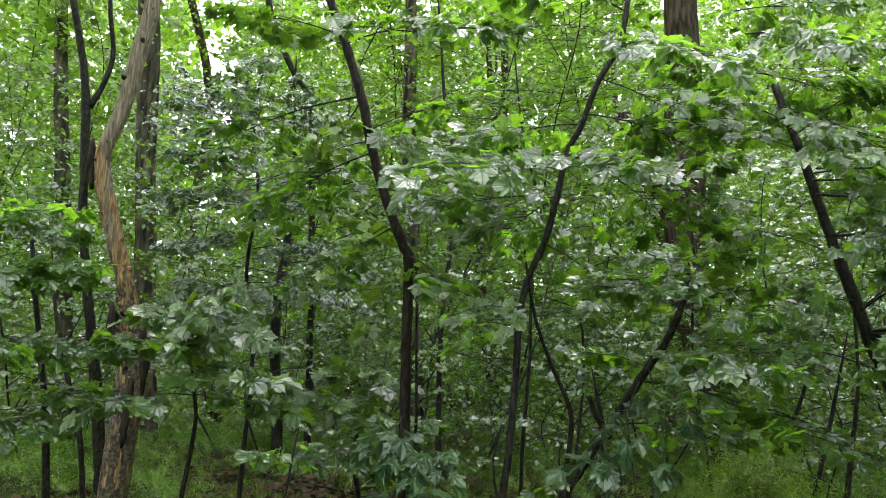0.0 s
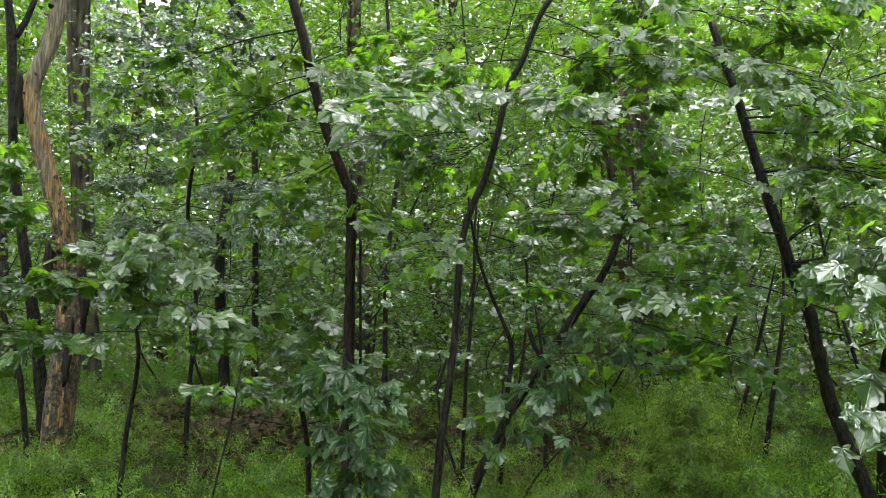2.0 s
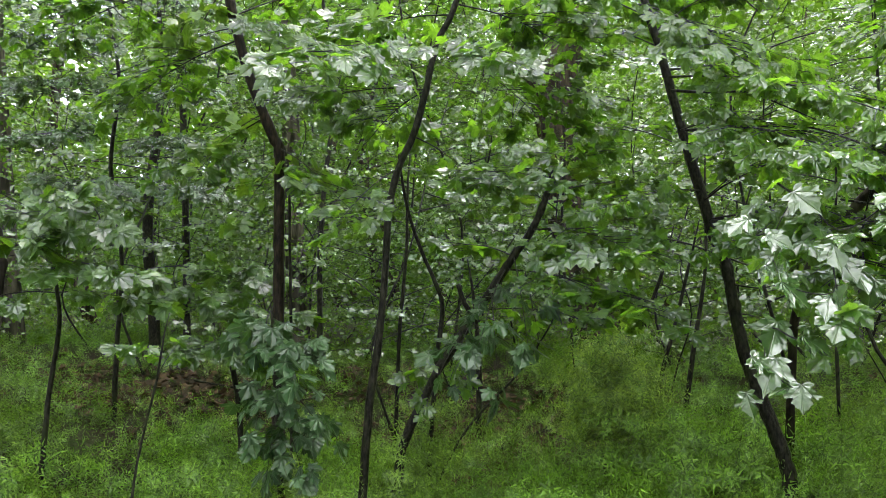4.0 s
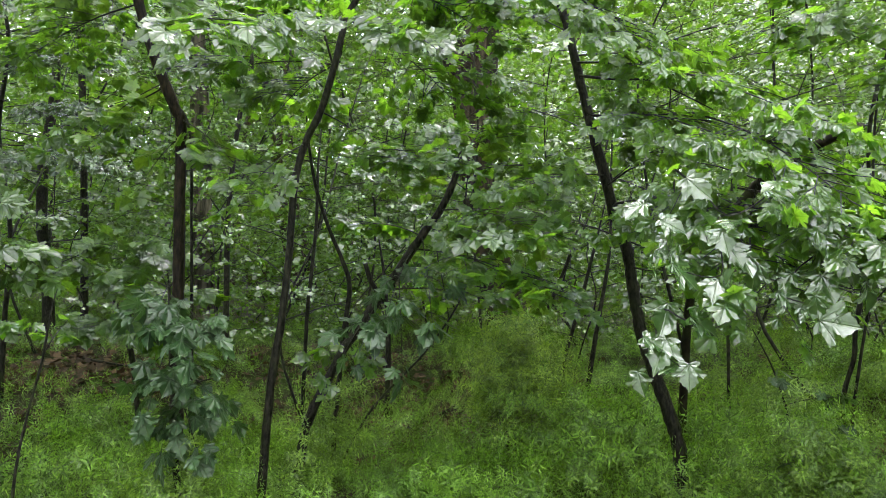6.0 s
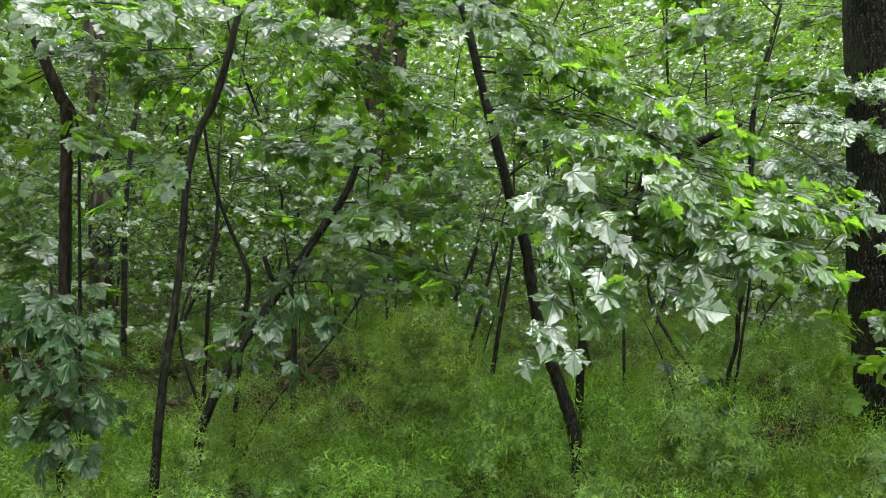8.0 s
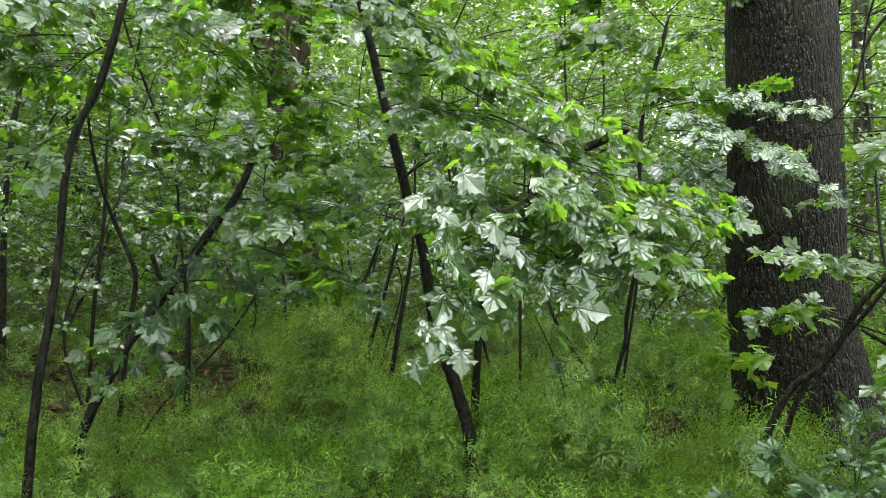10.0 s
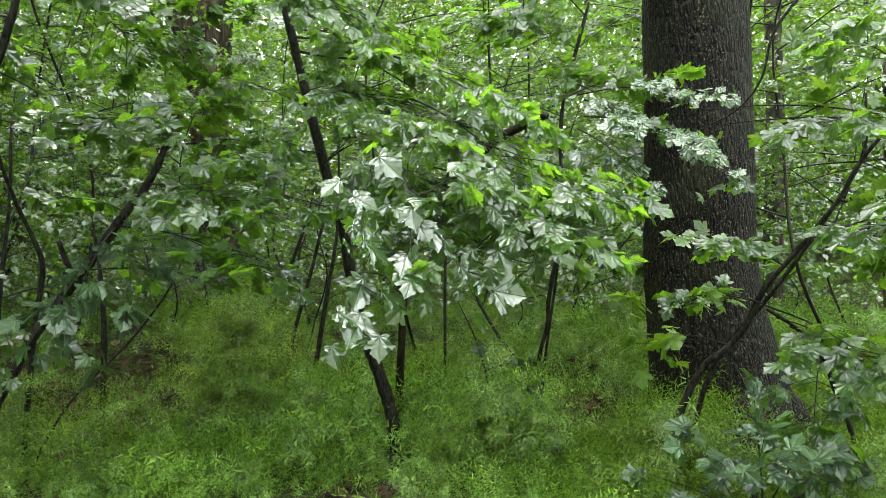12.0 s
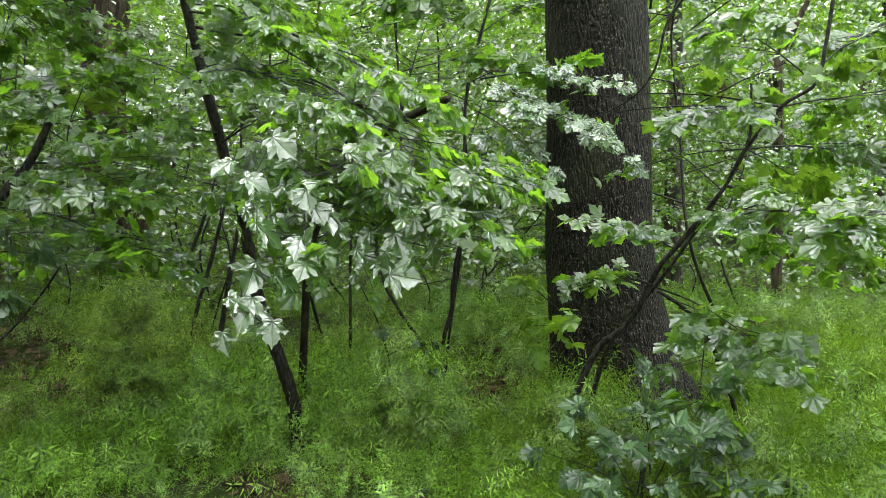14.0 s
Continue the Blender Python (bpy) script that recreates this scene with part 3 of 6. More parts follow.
BARE = [  # patches of bare litter between the herbs: x, y, radius
    (2.52, 3.9, 0.32), (4.61, 4.60, 0.4), (4.36, 4.35, 0.3), (1.45, 6.75, 0.75), (2.0, 6.9, 0.6), (2.85, 6.35, 0.5),
    (1.6, 7.6, 1.3), (0.9, 7.3, 0.6), (1.8, 8.3, 0.8), (3.4, 8.1, 0.5), (-1.0, 8.2, 0.75), (-1.8, 7.0, 0.25), (1.2, 5.45, 0.35), (4.05, 6.1, 0.4), (1.3, 6.6, 0.35), (-1.9, 6.9, 0.3), (-1.3, 7.5, 0.6), (-0.6, 7.1, 0.4), (2.9, 7.0, 0.6), (-0.9, 7.9, 0.5), (-1.6, 7.2, 0.3), (4.5, 5.9, 0.35), (-2.2, 7.6, 0.3), (-2.9, 6.6, 0.4), (-3.3, 5.8, 0.5),
    (2.4, 6.9, 0.4), (0.2, 7.0, 0.4), (4.9, 4.55, 0.25), (-3.2, 8.3, 0.5), (0.6, 9.0, 0.6), (-1.2, 6.4, 0.2), (6.3, 6.8, 0.8), (6.0, 5.6, 0.5),
]


def bare_here(x, y, wide=0.45):
    b = np.zeros_like(x)
    for bx, by, r in BARE:
        b = np.maximum(b, np.exp(-((x - bx) ** 2 + (y - by) ** 2) / (wide * r * r)))
    return b


def herb_prototype(rng, height, whorls, blades, blade, stem):
    """A sprawling bedstraw stem with starry whorls of narrow leaves set square to it."""
    lean = rng.normal(0, 0.75, 2)
    s = np.linspace(0, 1, whorls + 1)[1:]
    curve = np.stack([lean[0] * s ** 1.4, lean[1] * s ** 1.4, s * (1 - 0.3 * s * min(np.hypot(*lean), 1.6))], 1) * height
    tan = unit(np.gradient(curve, axis=0))
    vs, ts, n = [], [], 0
    if stem:
        w = 0.0016
        k = len(curve)
        vs.append(np.vstack([curve + [w, 0, 0], curve - [w, 0, 0]]))
        ts.append(np.vstack([[(i, i + 1, k + i + 1), (i, k + i + 1, k + i)] for i in range(k - 1)]))
        n += 2 * k
    for i, c in enumerate(curve):
        u = unit(np.cross(tan[i], [0.3, 0.2, 0.9]))
        v = np.cross(tan[i], u)
        a0 = rng.uniform(0, 6.28)
        size = blade * (1.15 - 0.35 * s[i]) * rng.uniform(0.8, 1.2)
        for b in range(blades):
            a = a0 + b / blades * 6.283 + rng.normal(0, 0.12)
            d = unit(math.cos(a) * u + math.sin(a) * v + tan[i] * rng.uniform(0.05, 0.45))
            q = unit(np.cross(d, tan[i])) * size * 0.075
            near = c + d * size * 0.3
            vs.append(np.array([near + q, c + d * size + [0, 0, -0.08 * size], near - q, c]))
            ts.append(np.array([(n, n + 1, n + 2), (n, n + 2, n + 3)]) if stem else np.array([(n, n + 1, n + 2)]))
            n += 4
    return np.vstack(vs), np.vstack(ts)


def scatter(rng, protos, x, y, z, scale):
    vs, ts, n = [], [], 0
    pick = rng.integers(0, len(protos), len(x))
    for k, (v, t) in enumerate(protos):
        m = pick == k
        cnt = int(m.sum())
        if not cnt:
            continue
        a = rng.uniform(0, 2 * np.pi, cnt)
        ca, sa = np.cos(a), np.sin(a)
        s = scale[m]
        px = (v[None, :, 0] * ca[:, None] - v[None, :, 1] * sa[:, None]) * s[:, None] + x[m][:, None]
        py = (v[None, :, 0] * sa[:, None] + v[None, :, 1] * ca[:, None]) * s[:, None] + y[m][:, None]
        pz = v[None, :, 2] * s[:, None] + z[m][:, None]
        vs.append(np.stack([px, py, pz], -1).reshape(-1, 3))
        ts.append((t[None] + (np.arange(cnt) * len(v))[:, None, None] + n).reshape(-1, 3))
        n += cnt * len(v)
    return np.vstack(vs), np.vstack(ts)


def polar_points(rng, count, r0, r1, a0, a1):
    r = np.sqrt(rng.uniform(r0 * r0, r1 * r1, count))
    a = np.radians(rng.uniform(a0, a1, count))
    return r * np.sin(a), r * np.cos(a)


def herb_layer(name, label, seed, count, r0, r1, a0, a1, protos, mat, lo, hi, bare=True):
    rng = np.random.default_rng(seed)
    x, y = polar_points(rng, count, r0, r1, a0, a1)
    patch = 0.5 + 0.3 * np.sin(2.3 * x + 1.2 * np.sin(1.9 * y)) * np.sin(2.1 * y + 1.4 * np.sin(1.3 * x)) + 0.3 * np.sin(6.1 * x + 2.0 * np.sin(3.3 * y)) * np.sin(5.3 * y + 2.2 * np.sin(3.7 * x))
    keep = rng.random(count) < (1 - 0.9 * bare_here(x, y)) * (0.0 + 1.15 * patch) if bare else np.ones(count, bool)
    x, y, patch = x[keep], y[keep], patch[keep]
    hz = heap_z(x, y)
    z = ground_z(x, y) + hz * np.where(rng.random(len(x)) < 0.6, 1.0, rng.random(len(x))) - 0.02
    v, t = scatter(rng, protos, x, y, z, rng.uniform(lo, hi, len(x)) * (0.45 + 0.9 * patch) * (1 - 0.6 * bare_here(x, y, 1.8)))
    ob = new(name, mesh_of(name, v, t, mat))
    tagged(ob, label, "herbs", kind="stuff")


HR = np.random.default_rng(5)
PROTO_NEAR = [herb_prototype(HR, 0.30, 7, 6, 0.055, False) for _ in range(14)]
PROTO_MOUND = [herb_prototype(HR, 0.32, 6, 6, 0.072, False) for _ in range(12)]
PROTO_STRAW = [herb_prototype(HR, 0.28, 6, 6, 0.078, False) for _ in range(10)]
PROTO_MID = [herb_prototype(HR, 0.32, 6, 6, 0.088, False) for _ in range(10)]
PROTO_FAR = [herb_prototype(HR, 0.42, 5, 6, 0.14, False) for _ in range(6)]
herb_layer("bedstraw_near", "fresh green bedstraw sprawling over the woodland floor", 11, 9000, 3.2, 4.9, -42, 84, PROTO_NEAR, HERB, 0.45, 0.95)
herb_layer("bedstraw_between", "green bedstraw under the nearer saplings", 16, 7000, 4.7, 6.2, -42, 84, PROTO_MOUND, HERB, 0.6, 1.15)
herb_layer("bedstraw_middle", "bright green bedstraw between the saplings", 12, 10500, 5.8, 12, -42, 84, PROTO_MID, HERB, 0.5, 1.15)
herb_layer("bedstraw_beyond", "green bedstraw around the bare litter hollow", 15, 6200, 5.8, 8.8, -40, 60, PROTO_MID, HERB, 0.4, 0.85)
# the clearing is brightened by its herb colour, not by a lamp
herb_layer("bedstraw_clearing", "bedstraw in the clearing, coloured bright yellow-green as if sunlit", 14, 6000, 3.8, 8.5, 47, 84, PROTO_MOUND, HERB_FAR, 0.6, 1.2)
herb_layer("meadow_herbs", "pale green herbs under the distant trees", 13, 2600, 10.5, 28, -46, 88, PROTO_FAR, HERB_FAR, 0.6, 1.2, False)


def heap_cover():
    """Bedstraw over the tall mounds."""
    rng = np.random.default_rng(21)
    xs, ys, zs = [], [], []
    for hx, hy, h, r in HEAPS:
        if h < 0.25 and math.hypot(hx, hy) < 4.4:
            continue
        n = int((800 if h > 0.3 else 520) * h * r + 6)
        a, q = rng.uniform(0, 6.283, n), np.sqrt(rng.random(n)) * r * 1.1
        x, y = hx + q * np.cos(a), hy + q * np.sin(a)
        xs.append(x), ys.append(y)
        zs.append(ground_z(x, y) + heap_z(x, y) * (1.0 - 0.45 * rng.random(n) ** 2) - 0.05)
    x, y, z = np.concatenate(xs), np.concatenate(ys), np.concatenate(zs)
    v, t = scatter(rng, PROTO_MOUND, x, y, z, rng.uniform(0.45, 0.95, len(x)))
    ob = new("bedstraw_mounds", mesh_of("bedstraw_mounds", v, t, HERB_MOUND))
    tagged(ob, "mounds of climbing bedstraw heaped between the saplings", "herbs", kind="stuff")
    hx, hy, h, r = HEAPS[0]
    a, q = rng.uniform(0, 6.283, 650), np.sqrt(rng.random(650)) * r * 1.05
    x, y = hx + q * np.cos(a), hy + q * np.sin(a)
    z = ground_z(x, y) + heap_z(x, y) * (1.0 - 0.4 * rng.random(650) ** 2) - 0.02
    v, t = scatter(rng, PROTO_STRAW, x, y, z, rng.uniform(0.5, 1.0, 650))
    ob = new("straw_mound", mesh_of("straw_mound", v, t, HERB_STRAW))
    tagged(ob, "tall yellowing heap of seeding bedstraw between the saplings", "herbs", kind="stuff")


heap_cover()


def litter():
    rng = np.random.default_rng(31)
    xs, ys = [], []
    for bx, by, r in BARE:
        n = int(420 * r * r) + 60
        a, q = rng.uniform(0, 6.283, n), np.sqrt(rng.random(n)) * r * 1.2
        xs.append(bx + q * np.cos(a)), ys.append(by + q * np.sin(a))
    x, y = np.concatenate(xs), np.concatenate(ys)
    pos = np.stack([x, y, ground_z(x, y) + rng.uniform(0.005, 0.03, len(x))], 1)
    a = rng.uniform(0, 6.283, len(x))
    frames = leaf_frames(rng, pos, np.stack([np.cos(a), np.sin(a), 0 * a], 1), rng.uniform(0.05, 0.10, len(x)), 0.35, 0.0)
    ob = new("leaf_litter", leaves_mesh("leaf_litter", [frames], 2, LITTER))
    tagged(ob, "brown dead leaves lying on bare soil", "leaf litter", kind="stuff")


litter()

# ---- the nearer trees ----
STEM_DEAD = [(-2.32, 5.89, 0.58, 0.104), (-2.3, 5.9, 1.01, 0.104), (-2.27, 5.91, 1.37, 0.099), (-2.29, 5.9, 1.79, 0.086), (-2.34, 5.88, 2.12, 0.064), (-2.43, 5.84, 2.46, 0.064), (-2.52, 5.8, 2.8, 0.061), (-2.58, 5.77, 3.17, 0.057), (-2.49, 5.81, 3.53, 0.056), (-2.42, 5.85, 4.02, 0.064), (-2.36, 5.88, 4.42, 0.062), (-2.35, 5.88, 4.83, 0.058)]
STEM_LEFT = [(-2.55, 6.23, 0.61, 0.053), (-2.59, 6.21, 0.94, 0.048), (-2.64, 6.19, 1.37, 0.046), (-2.71, 6.15, 1.8, 0.042), (-2.78, 6.12, 2.24, 0.036), (-2.84, 6.09, 2.69, 0.034), (-2.87, 6.07, 3.15, 0.034), (-2.9, 6.06, 3.62, 0.036), (-2.94, 6.03, 4.0, 0.03), (-3.04, 5.98, 4.48, 0.029), (-3.12, 5.94, 4.86, 0.029)]
STEM_LEFTFORK = [(-2.88, 6.07, 3.68, 0.027), (-2.81, 6.1, 3.86, 0.023), (-2.76, 6.13, 4.15, 0.021), (-2.81, 6.11, 4.55, 0.019), (-2.84, 6.09, 4.95, 0.017)]
STEM_LEFTLOW = [(-2.41, 5.63, 0.69, 0.02), (-2.47, 5.6, 1.14, 0.02), (-2.57, 5.55, 1.52, 0.018), (-2.66, 5.5, 1.91, 0.014), (-2.7, 5.49, 2.15, 0.01), (-2.73, 5.47, 2.39, 0.003)]
STEM_A = [(-0.16, 4.9, 0.79, 0.037), (-0.16, 4.9, 1.24, 0.034), (-0.16, 4.9, 1.61, 0.033), (-0.16, 4.9, 1.95, 0.033), (-0.16, 4.9, 2.25, 0.034), (-0.2, 4.9, 2.34, 0.033), (-0.32, 4.88, 2.65, 0.031), (-0.41, 4.87, 2.96, 0.031), (-0.49, 4.86, 3.3, 0.031), (-0.6, 4.85, 3.65, 0.03), (-0.71, 4.83, 3.95, 0.028), (-0.81, 4.81, 4.27, 0.026)]
STEM_B = [(0.36, 4.25, 0.69, 0.0229), (0.41, 4.25, 1.05, 0.0211), (0.44, 4.25, 1.3, 0.0202), (0.46, 4.25, 1.56, 0.0194), (0.48, 4.25, 1.83, 0.0194), (0.53, 4.24, 2.04, 0.0194), (0.61, 4.23, 2.22, 0.0194), (0.68, 4.23, 2.47, 0.0185), (0.74, 4.22, 2.72, 0.0185), (0.82, 4.2, 2.88, 0.0176), (0.91, 4.19, 3.12, 0.0167), (1.03, 4.16, 3.33, 0.0167), (1.08, 4.15, 3.59, 0.0158), (1.14, 4.14, 3.86, 0.0132)]
STEM_C = [(2.7, 4.16, -0.02, 0.047), (2.67, 4.17, 0.34, 0.041), (2.62, 4.2, 0.56, 0.039), (2.55, 4.24, 0.79, 0.037), (2.49, 4.27, 1.01, 0.036), (2.45, 4.29, 1.24, 0.035), (2.42, 4.31, 1.49, 0.034), (2.36, 4.34, 1.69, 0.034), (2.3, 4.37, 1.95, 0.031), (2.24, 4.39, 2.19, 0.03), (2.19, 4.42, 2.43, 0.027), (2.13, 4.44, 2.71, 0.026), (2.08, 4.46, 2.92, 0.024), (2.0, 4.49, 3.24, 0.023)]
STEM_LEAN = [(0.56, 4.84, 0.28, 0.0298), (0.6, 4.84, 0.48, 0.0289), (0.72, 4.83, 0.73, 0.0281), (0.83, 4.82, 0.94, 0.0281), (0.97, 4.81, 1.14, 0.0281), (1.13, 4.78, 1.38, 0.0263), (1.27, 4.76, 1.59, 0.0255), (1.38, 4.73, 1.75, 0.0229), (1.47, 4.71, 1.96, 0.0204), (1.51, 4.7, 2.14, 0.0161)]
STEM_LEANB = [(0.77, 5.13, 0.03, 0.017), (0.78, 5.13, 0.32, 0.017), (0.8, 5.13, 0.57, 0.017), (0.83, 5.13, 0.93, 0.016), (0.87, 5.12, 1.26, 0.016), (0.83, 5.12, 1.42, 0.014), (0.73, 5.13, 1.66, 0.012), (0.65, 5.14, 1.91, 0.011), (0.6, 5.14, 2.2, 0.008), (0.58, 5.14, 2.42, 0.003)]
STEM_FORKL = [(1.05, 4.8, 1.18, 0.018), (0.97, 4.81, 1.3, 0.016), (0.93, 4.81, 1.42, 0.015)]
STEM_BIG = [(4.74, 3.45, 0.14, 0.593), (4.74, 3.46, 0.3, 0.485), (4.72, 3.48, 0.57, 0.423), (4.68, 3.52, 0.95, 0.38), (4.66, 3.55, 1.34, 0.36), (4.66, 3.55, 1.81, 0.352), (4.66, 3.56, 2.38, 0.346), (4.65, 3.57, 2.96, 0.34), (4.64, 3.58, 3.42, 0.313), (4.63, 3.59, 3.96, 0.297)]
STEM_BIGFAR = [(3.72, 10.2, 0.41, 0.431), (3.66, 10.22, 0.69, 0.329), (3.47, 10.27, 1.27, 0.259), (3.32, 10.31, 1.99, 0.235), (3.21, 10.34, 2.64, 0.227), (3.18, 10.35, 3.49, 0.259), (3.2, 10.35, 4.13, 0.282), (3.23, 10.34, 4.77, 0.274), (3.25, 10.33, 5.49, 0.259)]
STEM_BIGFARLIMB = [(3.13, 10.36, 3.56, 0.172), (2.96, 10.4, 4.1, 0.157), (2.73, 10.45, 4.7, 0.141), (2.43, 10.51, 5.33, 0.118)]
STEM_FARA = [(-0.45, 11.12, 1.05, 0.155), (-0.48, 11.12, 1.98, 0.138), (-0.51, 11.12, 3.06, 0.13), (-0.55, 11.11, 3.91, 0.122), (-0.59, 11.11, 4.6, 0.114), (-0.62, 11.11, 5.54, 0.106)]
STEM_SNAG = [(2.99, 4.62, 0.93, 0.027), (2.96, 4.51, 1.23, 0.026), (2.98, 4.37, 1.52, 0.028), (3.02, 4.21, 1.68, 0.031), (3.09, 4.03, 1.87, 0.032), (3.12, 3.87, 1.95, 0.029), (3.14, 3.71, 2.02, 0.027), (3.18, 3.53, 2.07, 0.023), (3.2, 3.37, 2.1, 0.019), (3.13, 3.28, 2.08, 0.005)]
STEM_SAPE = [(3.83, 4.23, 0.37, 0.0145), (3.84, 4.22, 0.65, 0.0145), (3.88, 4.19, 0.84, 0.0152), (3.89, 4.18, 1.04, 0.0152), (3.93, 4.15, 1.31, 0.0145), (3.98, 4.1, 1.62, 0.0137), (3.95, 4.13, 2.05, 0.0123), (3.97, 4.11, 2.4, 0.0123), (4.04, 4.06, 2.74, 0.0116), (4.1, 4, 3.05, 0.0101)]
STEM_F = [(3.59, 2.9, 0.37, 0.022), (3.66, 2.85, 0.5, 0.0205), (3.72, 2.81, 0.66, 0.0198), (3.77, 2.75, 0.78, 0.019), (3.82, 2.69, 0.84, 0.0175), (3.88, 2.62, 0.95, 0.0167), (3.92, 2.57, 1.09, 0.016), (3.94, 2.52, 1.19, 0.0152), (3.97, 2.47, 1.26, 0.0137), (4.01, 2.39, 1.37, 0.0129), (4.04, 2.32, 1.47, 0.0122), (4.08, 2.23, 1.6, 0.0103), (4.13, 2.15, 1.78, 0.0103), (4.21, 2.01, 1.98, 0.0099), (4.28, 1.88, 2.08, 0.0099), (4.3, 1.84, 2.26, 0.0099), (4.32, 1.8, 2.58, 0.0099)]
STEM_FBACK = [(4.05, 2.1, 0.26, 0.012), (4.02, 2.14, 0.51, 0.012), (3.99, 2.2, 0.7, 0.012), (3.95, 2.25, 0.88, 0.012), (3.89, 2.34, 0.99, 0.01), (3.82, 2.44, 1.07, 0.009)]
STEM_SAP = [(1.53, 7.65, 0.01, 0.029), (1.54, 7.65, 0.48, 0.027), (1.53, 7.66, 0.92, 0.024), (1.49, 7.66, 1.37, 0.016), (1.44, 7.67, 1.7, 0.005)]
STEM_SAPD = [(2.97, 6.2, 0.18, 0.0221), (3.03, 6.17, 0.61, 0.0213), (3.08, 6.15, 0.95, 0.0195), (3.17, 6.11, 1.57, 0.0136), (3.18, 6.1, 2.24, 0.0093), (3.2, 6.1, 2.73, 0.0026)]
STEM_SAPD2 = [(2.73, 6.3, 0.13, 0.019), (2.83, 6.26, 0.65, 0.017), (2.94, 6.21, 1.09, 0.017), (3.05, 6.16, 1.57, 0.012), (3.14, 6.13, 1.96, 0.004)]
STEM_SAPR = [(3.06, 7.67, 0.59, 0.023), (3.2, 7.62, 1.0, 0.021), (3.33, 7.57, 1.32, 0.019), (3.44, 7.52, 1.67, 0.014), (3.52, 7.49, 2.02, 0.005)]
STEM_SAPH = [(3.65, 5.15, 0.34, 0.0126), (3.65, 5.15, 1.05, 0.0119), (3.66, 5.14, 1.55, 0.0105), (3.68, 5.13, 2.14, 0.0077), (3.7, 5.12, 2.56, 0.0028)]
STEM_DARKL = [(-1.86, 8.98, 0.76, 0.066), (-1.88, 8.97, 1.25, 0.062), (-1.94, 8.96, 1.88, 0.058), (-1.94, 8.96, 2.53, 0.053), (-1.86, 8.98, 3.21, 0.044), (-1.83, 8.99, 3.9, 0.035), (-1.87, 8.98, 4.75, 0.022), (-1.88, 8.97, 5.48, 0.008)]
STEM_FARM = [(-0.05, 8.71, 1.16, 0.031), (-0.05, 8.71, 1.77, 0.029), (-0.03, 8.71, 2.21, 0.028), (0.01, 8.71, 2.65, 0.026), (0.07, 8.71, 3.11, 0.026), (0.18, 8.71, 3.7, 0.024), (-0.02, 8.71, 4.66, 0.02), (-0.1, 8.71, 5.65, 0.016), (-0.18, 8.7, 6.54, 0.008)]
STEM_FARM2 = [(0.69, 6.69, 0.96, 0.016), (0.72, 6.68, 1.33, 0.016), (0.76, 6.68, 1.79, 0.014), (0.77, 6.68, 2.27, 0.011), (0.82, 6.68, 2.86, 0.003)]
STEM_TWIG = [(-0.77, 4.01, 0.33, 0.0075), (-0.75, 4.02, 0.54, 0.0067), (-0.71, 4.03, 0.75, 0.006), (-0.67, 4.04, 0.93, 0.006), (-0.65, 4.04, 1.06, 0.0053), (-0.63, 4.05, 1.2, 0.0037), (-0.61, 4.05, 1.28, 0.0015)]
STEM_FARB1 = [(9.98, 6.73, 0.19, 0.145), (9.98, 6.72, 1.49, 0.136), (10.0, 6.7, 2.79, 0.128), (10.0, 6.7, 3.76, 0.119), (9.98, 6.72, 4.41, 0.111), (9.99, 6.71, 5.38, 0.102)]
STEM_FARB2 = [(8.95, 4.6, 0.69, 0.06), (8.95, 4.6, 1.98, 0.055), (8.95, 4.59, 2.74, 0.055), (8.95, 4.6, 3.32, 0.049), (9.01, 4.48, 3.62, 0.038), (9.12, 4.28, 4.1, 0.027)]
STEM_FARL1 = [(-5.73, 11.8, 1.15, 0.127), (-5.86, 11.73, 2.5, 0.121), (-6.04, 11.64, 4.43, 0.115), (-6.14, 11.58, 5.42, 0.11), (-6.24, 11.53, 6.44, 0.104), (-6.33, 11.47, 7.59, 0.098)]
STEM_FARL2 = [(-3.76, 9.95, 1.07, 0.14), (-3.89, 9.9, 2.78, 0.132), (-4.01, 9.85, 4.43, 0.132), (-4.06, 9.83, 5.37, 0.14), (-4.1, 9.8, 6.18, 0.14), (-4.18, 9.77, 7.0, 0.132)]
STEM_FARL3 = [(-1.66, 9.53, 2.33, 0.041), (-1.73, 9.52, 4.2, 0.041), (-1.8, 9.5, 5.1, 0.038), (-2.01, 9.46, 5.47, 0.041), (-2.25, 9.4, 5.99, 0.041), (-2.42, 9.35, 6.6, 0.038)]
STEM_LMIDB = [(-0.49, 5.7, 0.42, 0.019), (-0.51, 5.7, 0.65, 0.019), (-0.56, 5.69, 0.96, 0.017), (-0.54, 5.69, 1.2, 0.012), (-0.53, 5.69, 1.35, 0.008), (-0.5, 5.7, 1.51, 0.004)]
STEM_LIMBCA = [(2.16, 4.41, 2.55, 0.009), (2.3, 4.21, 2.49, 0.0075), (2.43, 4.04, 2.45, 0.006), (2.52, 3.89, 2.35, 0.0045), (2.62, 3.73, 2.23, 0.003)]
STEM_LIMBCB = [(2.21, 4.39, 2.31, 0.009), (2.32, 4.35, 2.31, 0.0075), (2.41, 4.25, 2.31, 0.006), (2.49, 4.09, 2.31, 0.0045), (2.54, 3.94, 2.33, 0.003)]
STEM_LIMBCC = [(2.31, 4.34, 1.89, 0.0064), (2.38, 4.25, 1.96, 0.0059), (2.42, 4.18, 1.99, 0.0034), (2.44, 4.11, 2.03, 0.0013)]
